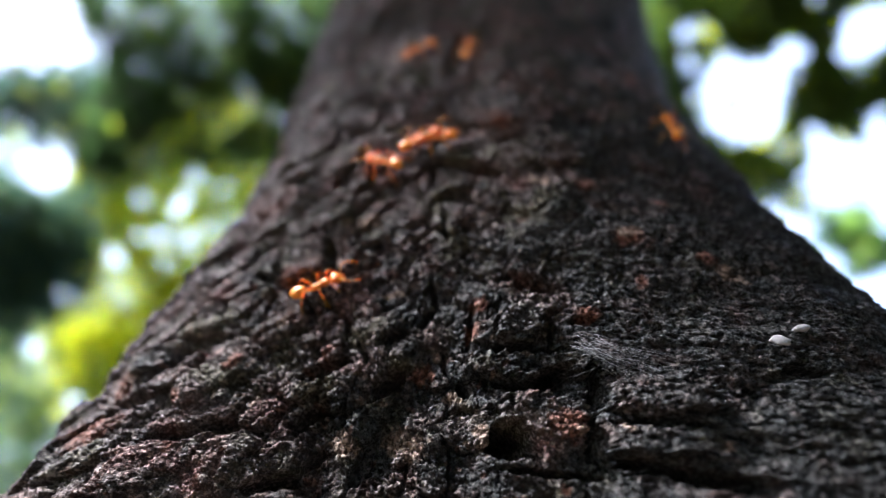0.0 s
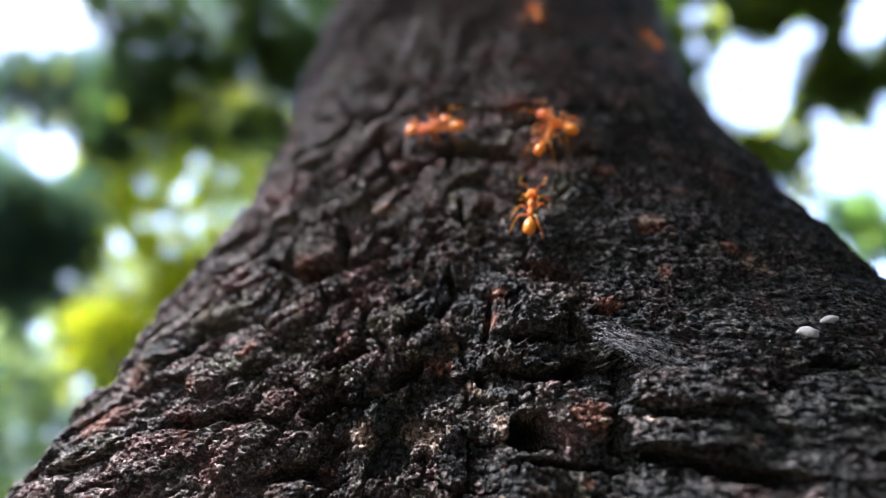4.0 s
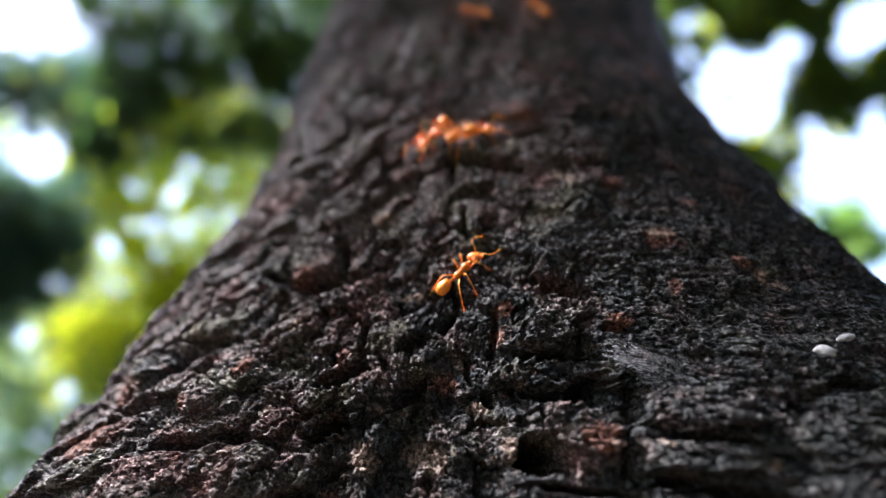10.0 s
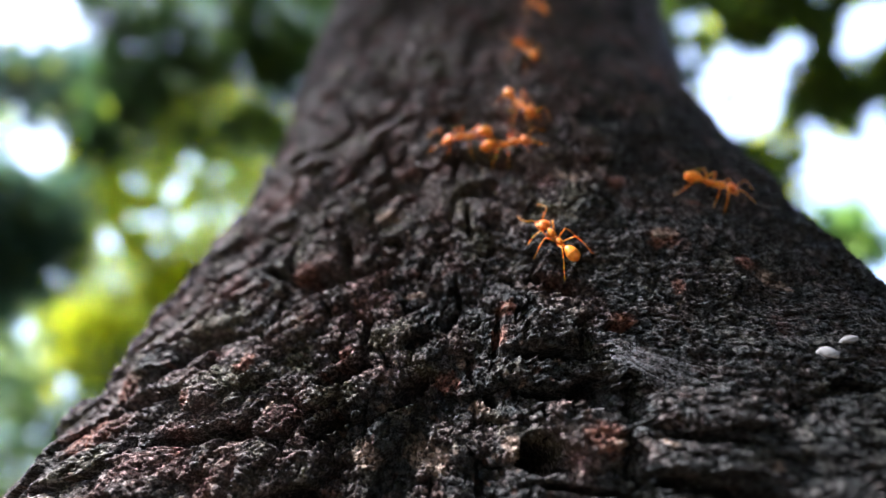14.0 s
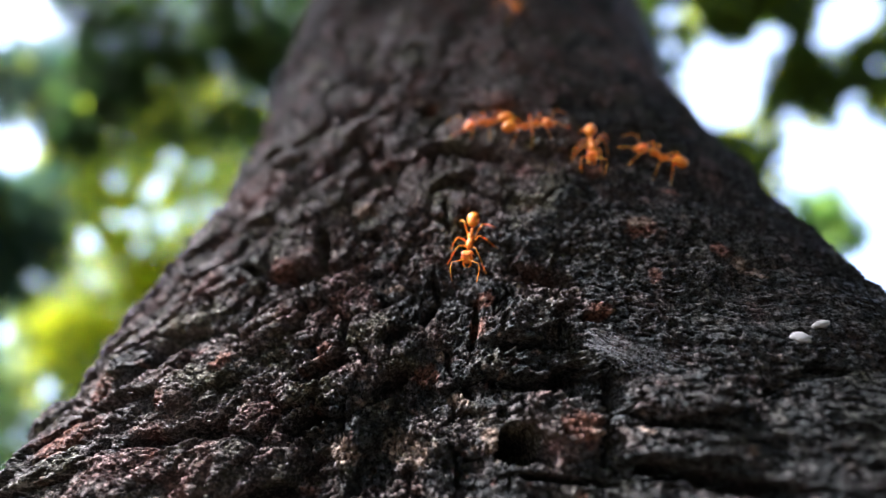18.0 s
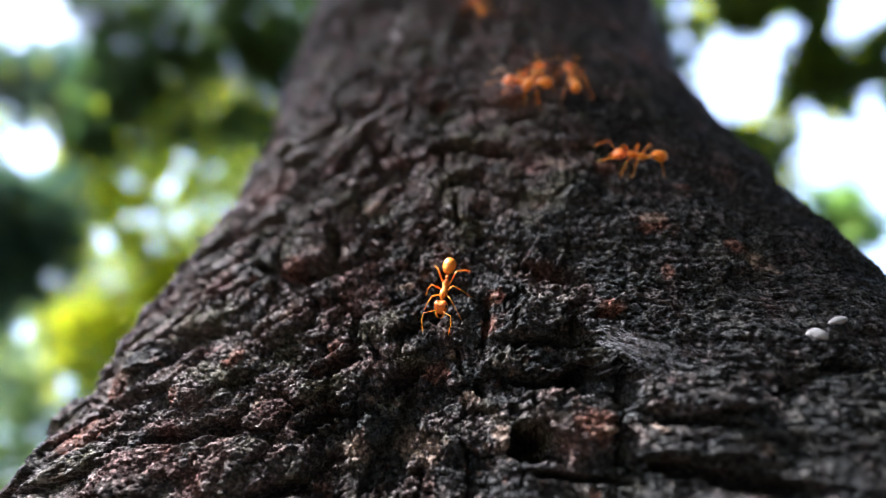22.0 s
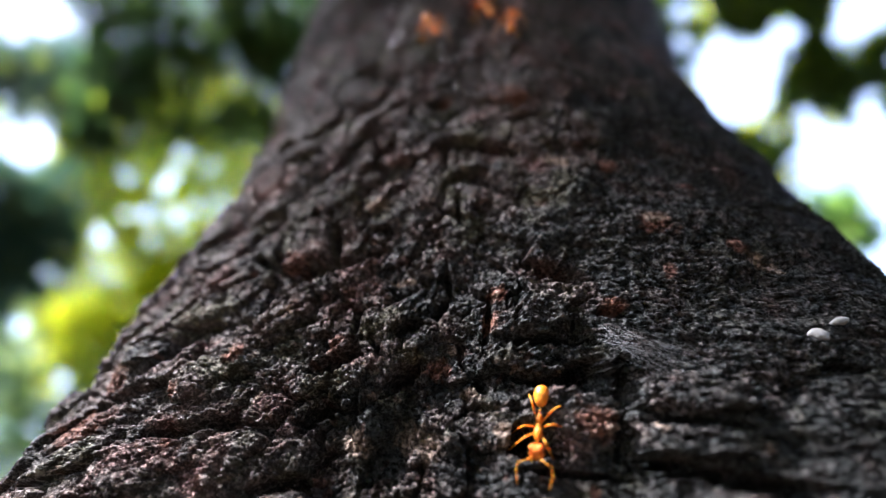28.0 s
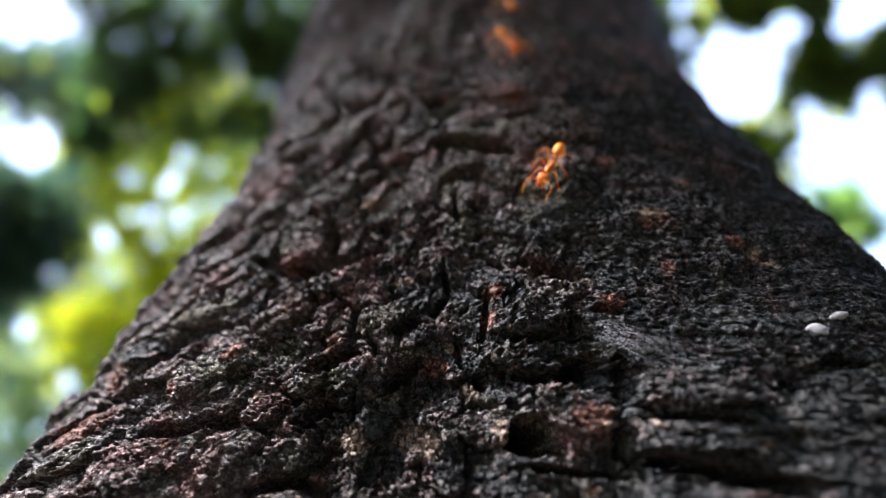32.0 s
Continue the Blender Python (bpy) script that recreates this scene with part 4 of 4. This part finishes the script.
def motions():
    crawl(climber, [
        (0.00, -19.8, 1.0319, 66), (0.50, -15.2, 1.0339, 51), (1.00, -9.2, 1.0400, 50), (1.50, 0.4, 1.0468, 53), (2.00, 9.9, 1.0540, 42),
        (2.50, 13.3, 1.0607, 2), (3.00, 11.4, 1.0691, -16), (3.50, 9.0, 1.0781, -10), (4.20, 6.7, 1.0961, -7), (6.20, 5.1, 1.1349, -1),
        (32.00, 5.1, 1.1379, -1),
    ])
    crawl(follower, [
        (0.00, -35.9, 0.9945, 44), (0.50, -35.9, 1.0068, 44), (1.00, -31.0, 1.0119, 32), (1.50, -30.1, 1.0167, 23),
        (2.00, -24.2, 1.0271, 41), (2.50, -15.8, 1.0330, 52), (3.00, -8.0, 1.0394, 53), (3.50, 4.5, 1.0478, 32), (5.50, 11.5, 1.0683, 11),
        (6.00, 12.0, 1.0775, -4), (6.50, 10.6, 1.0877, -14), (7.00, 7.2, 1.0940, -22), (7.50, 6.0, 1.0987, -21), (8.00, 4.6, 1.0995, -21),
        (8.50, 6.8, 1.0999, -20), (9.00, 4.6, 1.0971, -21), (10.00, 7.6, 1.0953, -22), (11.00, 8.1, 1.0935, -22), (11.50, 8.4, 1.0925, -23),
        (12.00, 8.1, 1.0935, -22), (13.00, 7.2, 1.0949, -22), (14.00, 6.5, 1.0955, -22), (14.50, 6.6, 1.0945, -22),
        (16.50, 4.7, 1.0930, -22), (17.50, 5.6, 1.0933, -22), (18.50, 5.6, 1.0926, -23), (19.50, 5.2, 1.0928, -22),
        (20.00, 3.9, 1.0929, -22), (21.00, 0.9, 1.0918, -22), (22.00, -2.3, 1.0912, -21), (23.00, -2.5, 1.0902, -21),
        (24.00, -3.2, 1.0918, -21), (25.50, -3.1, 1.0913, -21), (27.50, -3.0, 1.0906, -22), (28.00, -1.5, 1.0904, -22),
        (28.50, -1.7, 1.0869, -22), (28.83, -1.6, 1.0860, -104), (29.17, -1.5, 1.0852, -134), (29.50, -1.4, 1.0844, -186),
        (30.00, -1.3, 1.0823, -182), (30.50, -1.3, 1.0807, -187), (31.00, -0.7, 1.0788, -215), (31.50, 2.3, 1.0762, -218),
        (32.00, 3.4, 1.0744, -206),
    ])
    crawl(rover, [
        (0.00, -13.7, 1.0538, -64), (0.50, -18.7, 1.0562, -19), (1.00, -16.9, 1.0623, 37), (1.50, -10.2, 1.0681, 49),
        (2.00, 1.2, 1.0787, 46), (2.50, 11.9, 1.0865, 55), (3.00, 23.5, 1.0937, 71), (3.25, 27.3, 1.0933, 50), (3.50, 31.3, 1.0930, 13),
        (5.50, 25.1, 1.1007, -27), (6.00, 19.0, 1.1051, -33), (8.00, 19.0, 1.1771, -33), (32.00, 19.0, 1.1801, -33),
    ])
    crawl(returner, [
        (0.00, 4.2, 0.9911, 20), (1.00, 4.2, 1.0080, 20), (1.50, 5.4, 1.0115, 23), (2.00, 7.1, 1.0155, 11), (2.50, 7.3, 1.0230, 1),
        (3.00, 6.9, 1.0295, -2), (3.50, 6.7, 1.0356, 1), (5.50, 6.8, 1.0526, 2), (6.00, 7.2, 1.0570, -11), (6.50, 4.8, 1.0621, -17),
        (7.00, 4.0, 1.0663, -17), (7.50, 2.1, 1.0715, -24), (8.00, -0.4, 1.0759, -17), (8.50, -1.8, 1.0844, -2), (9.00, -0.6, 1.0888, -2),
        (9.50, -1.9, 1.0909, -32), (10.00, -4.9, 1.0947, -52), (10.25, -5.3, 1.0941, -127), (10.50, -5.6, 1.0936, -190),
        (11.00, -4.0, 1.0895, -196), (11.50, -3.3, 1.0857, -196), (12.00, -1.5, 1.0813, -193), (12.50, -0.6, 1.0746, -191),
        (13.00, 0.7, 1.0698, -192), (13.50, 1.4, 1.0656, -200), (14.00, 3.4, 1.0622, -214), (14.50, 5.8, 1.0586, -230),
        (16.50, 9.2, 1.0577, -249), (17.00, 13.2, 1.0563, -233), (17.50, 14.7, 1.0539, -215), (18.00, 15.4, 1.0531, -176),
        (18.50, 14.3, 1.0510, -176), (19.00, 14.9, 1.0494, -199), (19.50, 15.2, 1.0482, -217), (19.75, 15.8, 1.0478, -258),
        (20.00, 16.4, 1.0475, -283), (20.17, 16.8, 1.0479, -330), (20.33, 17.1, 1.0484, -409), (20.50, 17.5, 1.0489, -453),
        (21.00, 19.5, 1.0503, -452), (21.50, 19.8, 1.0511, -452), (22.00, 19.4, 1.0509, -452), (22.50, 17.3, 1.0503, -495),
        (23.00, 16.1, 1.0475, -537), (23.50, 16.7, 1.0439, -564), (24.00, 19.1, 1.0400, -562), (24.50, 21.1, 1.0329, -553),
        (25.00, 20.1, 1.0297, -533), (25.50, 17.8, 1.0259, -521), (27.50, 8.5, 1.0184, -499), (28.00, 8.1, 1.0154, -537),
        (28.40, 8.4, 1.0131, -546), (28.60, 8.8, 1.0106, -546), (28.80, 9.2, 1.0079, -542), (29.00, 9.2, 1.0047, -542),
        (31.00, 9.2, 0.9313, -542), (32.00, 9.2, 0.9283, -542),
    ])
    crawl(traverser, [
        (0.00, -23.0, 0.9881, -8), (5.80, -23.0, 0.9881, -8), (7.00, -23.0, 1.0054, -8), (7.50, -23.7, 1.0114, 15),
        (8.00, -19.2, 1.0185, 31), (8.50, -16.8, 1.0228, 46), (9.00, -8.4, 1.0287, 53), (9.50, -6.1, 1.0303, 50), (10.00, -2.3, 1.0336, 40),
        (10.50, -1.5, 1.0355, 39), (11.00, 3.1, 1.0405, 46), (11.50, 9.2, 1.0457, 56), (12.00, 13.6, 1.0475, 69), (12.50, 17.2, 1.0490, 62),
        (13.00, 20.3, 1.0514, 75), (13.50, 23.4, 1.0511, 105), (14.00, 25.9, 1.0499, 100), (14.50, 26.7, 1.0493, 101),
        (16.50, 27.0, 1.0501, 101), (16.75, 27.2, 1.0500, 43), (16.88, 27.2, 1.0500, -6), (17.00, 27.2, 1.0499, -55),
        (17.50, 24.1, 1.0523, -55), (18.00, 23.5, 1.0527, -70), (18.50, 21.4, 1.0531, -63), (19.00, 19.9, 1.0543, -44),
        (19.50, 17.1, 1.0575, -36), (20.00, 15.1, 1.0611, -38), (20.50, 12.8, 1.0635, -37), (21.00, 12.6, 1.0643, -14),
        (21.50, 12.5, 1.0649, -6), (22.00, 12.5, 1.0660, -6), (22.50, 12.8, 1.0657, 3), (23.00, 12.8, 1.0690, -19),
        (23.50, 10.6, 1.0730, -23), (24.00, 9.4, 1.0761, -11), (24.50, 9.0, 1.0829, -8), (25.50, 8.3, 1.0837, -19),
        (27.50, 6.3, 1.0889, -16), (29.50, 6.3, 1.1609, -16), (32.00, 6.3, 1.1639, -16),
    ])
    crawl(descender, [
        (0.00, 25.0, 0.9915, -4), (9.80, 25.0, 0.9915, -4), (11.00, 25.0, 1.0092, -4), (11.50, 25.0, 1.0138, -21),
        (12.00, 22.2, 1.0197, -36), (12.50, 20.0, 1.0227, -49), (13.00, 17.1, 1.0251, -43), (13.50, 12.8, 1.0313, -37),
        (14.00, 8.5, 1.0376, -39), (14.50, 6.9, 1.0388, -58), (15.50, 2.1, 1.0416, -114), (16.50, -2.2, 1.0441, -174),
        (17.00, -0.3, 1.0435, -175), (17.50, 1.1, 1.0415, -176), (18.00, 1.2, 1.0369, -176), (18.50, 0.5, 1.0339, -176),
        (19.00, -0.3, 1.0324, -175), (20.00, -1.1, 1.0329, -175), (20.50, -2.5, 1.0312, -174), (21.00, -2.4, 1.0306, -174),
        (22.00, -2.8, 1.0305, -174), (23.00, -2.4, 1.0312, -174), (23.50, -2.5, 1.0306, -174), (24.00, -1.9, 1.0272, -174),
        (24.50, -1.0, 1.0238, -196), (25.00, 0.4, 1.0199, -199), (25.50, 2.2, 1.0155, -197), (26.20, 4.0, 1.0084, -195),
        (28.20, 4.0, 0.9364, -195), (32.00, 4.0, 0.9334, -195),
    ])
    crawl(early_climber, [
        (0.00, -12.4, 1.0855, -122), (0.17, -12.9, 1.0850, -84), (0.33, -13.5, 1.0845, -18), (0.50, -13.9, 1.0840, 57),
        (1.00, -10.8, 1.0861, 64), (1.50, -6.5, 1.0878, 14), (2.00, -8.2, 1.0944, -43), (2.50, -18.6, 1.0994, -52),
        (3.00, -22.6, 1.1022, -47), (4.00, -24.1, 1.1169, 13), (5.00, -25.7, 1.1317, 72), (32.00, -25.4, 1.1315, 74),
    ])
    crawl(early_leader, [
        (0.00, -2.6, 1.0853, 5), (0.50, -1.6, 1.0911, -16), (1.00, -4.8, 1.0927, -26), (1.50, -6.7, 1.0992, -13), (3.50, -6.7, 1.1712, -13),
        (32.00, -6.7, 1.1742, -13),
    ])
    crawl(greeter, [
        (0.00, -7.7, 1.0576, 59), (0.50, -8.2, 1.0575, 60), (1.00, -7.7, 1.0573, 59), (2.00, -8.4, 1.0571, 59), (3.00, -8.3, 1.0574, 59),
        (3.50, -8.6, 1.0575, 60), (4.50, -9.0, 1.0575, 105), (5.00, -9.2, 1.0575, 157), (5.50, -9.5, 1.0575, 209),
        (6.00, -9.7, 1.0578, 209), (6.50, -9.4, 1.0578, 209), (7.00, -9.5, 1.0580, 209), (8.00, -9.3, 1.0579, 209),
        (9.00, -9.6, 1.0575, 209), (10.00, -8.5, 1.0574, 208), (10.50, -8.6, 1.0570, 208), (11.00, -9.0, 1.0561, 208),
        (11.50, -6.3, 1.0568, 260), (12.00, -5.1, 1.0564, 260), (12.50, -5.7, 1.0569, 260), (13.00, -4.5, 1.0567, 259),
        (13.50, -4.3, 1.0562, 259), (14.00, -3.8, 1.0562, 259), (14.50, -1.0, 1.0564, 258), (16.50, 0.4, 1.0562, 258),
        (17.00, 1.5, 1.0572, 258), (17.50, 2.3, 1.0574, 258), (18.50, 2.5, 1.0571, 258), (19.00, 4.1, 1.0568, 258),
        (19.25, 4.8, 1.0571, 320), (19.50, 5.6, 1.0574, 404), (20.00, 6.3, 1.0591, 368), (21.00, 6.4, 1.0625, 358),
        (22.00, 6.3, 1.0634, 282), (22.50, 4.5, 1.0628, 275), (23.00, 2.8, 1.0636, 307), (23.50, 1.2, 1.0653, 320),
        (24.00, -0.1, 1.0669, 333), (24.50, -1.7, 1.0702, 336), (25.00, -3.7, 1.0747, 335), (25.50, -6.7, 1.0800, 330),
        (27.50, -13.6, 1.0895, 309), (27.67, -12.7, 1.0872, 262), (27.83, -11.8, 1.0849, 226), (28.00, -10.9, 1.0826, 155),
        (28.50, -6.7, 1.0769, 150), (29.00, -5.6, 1.0735, 146), (29.50, -1.6, 1.0702, 138), (30.00, 1.5, 1.0659, 136),
        (30.50, 6.3, 1.0632, 134), (31.00, 10.1, 1.0581, 153), (31.50, 11.8, 1.0523, 183), (32.00, 9.2, 1.0468, 203),
    ])
    crawl(joiner, [
        (0.00, -5.7, 1.0581, -86), (0.50, -4.5, 1.0572, -87), (1.00, -5.2, 1.0570, -86), (2.00, -6.4, 1.0563, -85),
        (3.00, -6.9, 1.0561, -85), (3.50, -6.9, 1.0565, -85), (5.50, -7.3, 1.0570, -85), (6.00, -7.2, 1.0571, -85),
        (7.00, -6.0, 1.0572, -86), (8.00, -5.8, 1.0574, -86), (9.00, -5.9, 1.0570, -86), (10.00, -5.5, 1.0576, -87),
        (10.50, -4.7, 1.0576, -87), (11.00, -3.4, 1.0571, -88), (11.25, -2.7, 1.0574, -20), (11.50, -2.1, 1.0577, 44),
        (12.00, -0.8, 1.0596, 56), (12.50, 4.5, 1.0622, 50), (13.00, 7.4, 1.0665, 12), (13.50, 7.1, 1.0727, -16), (14.00, 4.1, 1.0772, -31),
        (14.50, -0.2, 1.0835, -8), (16.20, 1.3, 1.0966, 4), (18.20, 1.3, 1.1686, 4), (32.00, 1.3, 1.1716, 4),
    ])
    crawl(visitor, [
        (0.00, 28.9, 1.0652, 2), (0.50, 29.9, 1.0713, -6), (1.00, 28.3, 1.0746, -48), (1.17, 28.1, 1.0740, -94), (1.33, 27.8, 1.0736, -125),
        (1.50, 27.5, 1.0730, -199), (2.00, 31.0, 1.0645, -201), (2.50, 31.9, 1.0589, -170), (3.00, 29.5, 1.0583, -92),
        (3.50, 15.7, 1.0562, -89), (4.17, 9.0, 1.0565, -30), (4.83, 2.8, 1.0566, 45), (5.50, -2.9, 1.0568, 79), (6.00, -3.5, 1.0572, 79),
        (7.00, -2.1, 1.0567, 78), (8.00, -2.8, 1.0570, 78), (9.00, -2.7, 1.0571, 78), (10.00, -2.8, 1.0570, 78), (10.50, -2.9, 1.0563, 79),
        (11.00, -0.9, 1.0546, 78), (11.50, 1.4, 1.0533, 79), (12.00, 1.2, 1.0536, 79), (12.50, 1.6, 1.0540, 79), (13.00, 1.8, 1.0538, 79),
        (13.50, 2.1, 1.0541, 79), (14.00, 1.9, 1.0547, 79), (14.50, 3.4, 1.0551, 79), (16.50, 5.4, 1.0530, 80), (17.00, 7.1, 1.0530, 80),
        (17.50, 7.2, 1.0537, 80), (18.00, 7.8, 1.0559, 80), (18.50, 7.7, 1.0574, 79), (19.00, 8.9, 1.0597, 79), (19.25, 8.2, 1.0595, 43),
        (19.50, 7.5, 1.0594, -40), (20.00, 7.7, 1.0609, 2), (20.50, 7.7, 1.0617, 7), (21.00, 8.3, 1.0641, 1), (21.50, 7.9, 1.0642, -39),
        (22.00, 7.3, 1.0652, 23), (22.50, 5.4, 1.0646, 23), (23.00, 3.8, 1.0650, 23), (23.50, 1.8, 1.0649, 23), (24.00, 0.3, 1.0657, 24),
        (24.50, -0.3, 1.0673, 24), (25.00, -0.4, 1.0691, 24), (25.50, -0.1, 1.0700, 24), (27.50, 2.6, 1.0780, 13), (28.00, 3.4, 1.0819, 3),
        (28.50, 3.1, 1.0814, -28), (29.00, 2.9, 1.0826, 21), (29.50, 4.6, 1.0849, 27), (30.00, 5.1, 1.0865, -22), (31.00, 3.3, 1.0883, -36),
        (32.00, 3.0, 1.0894, -19),
    ])


motions()
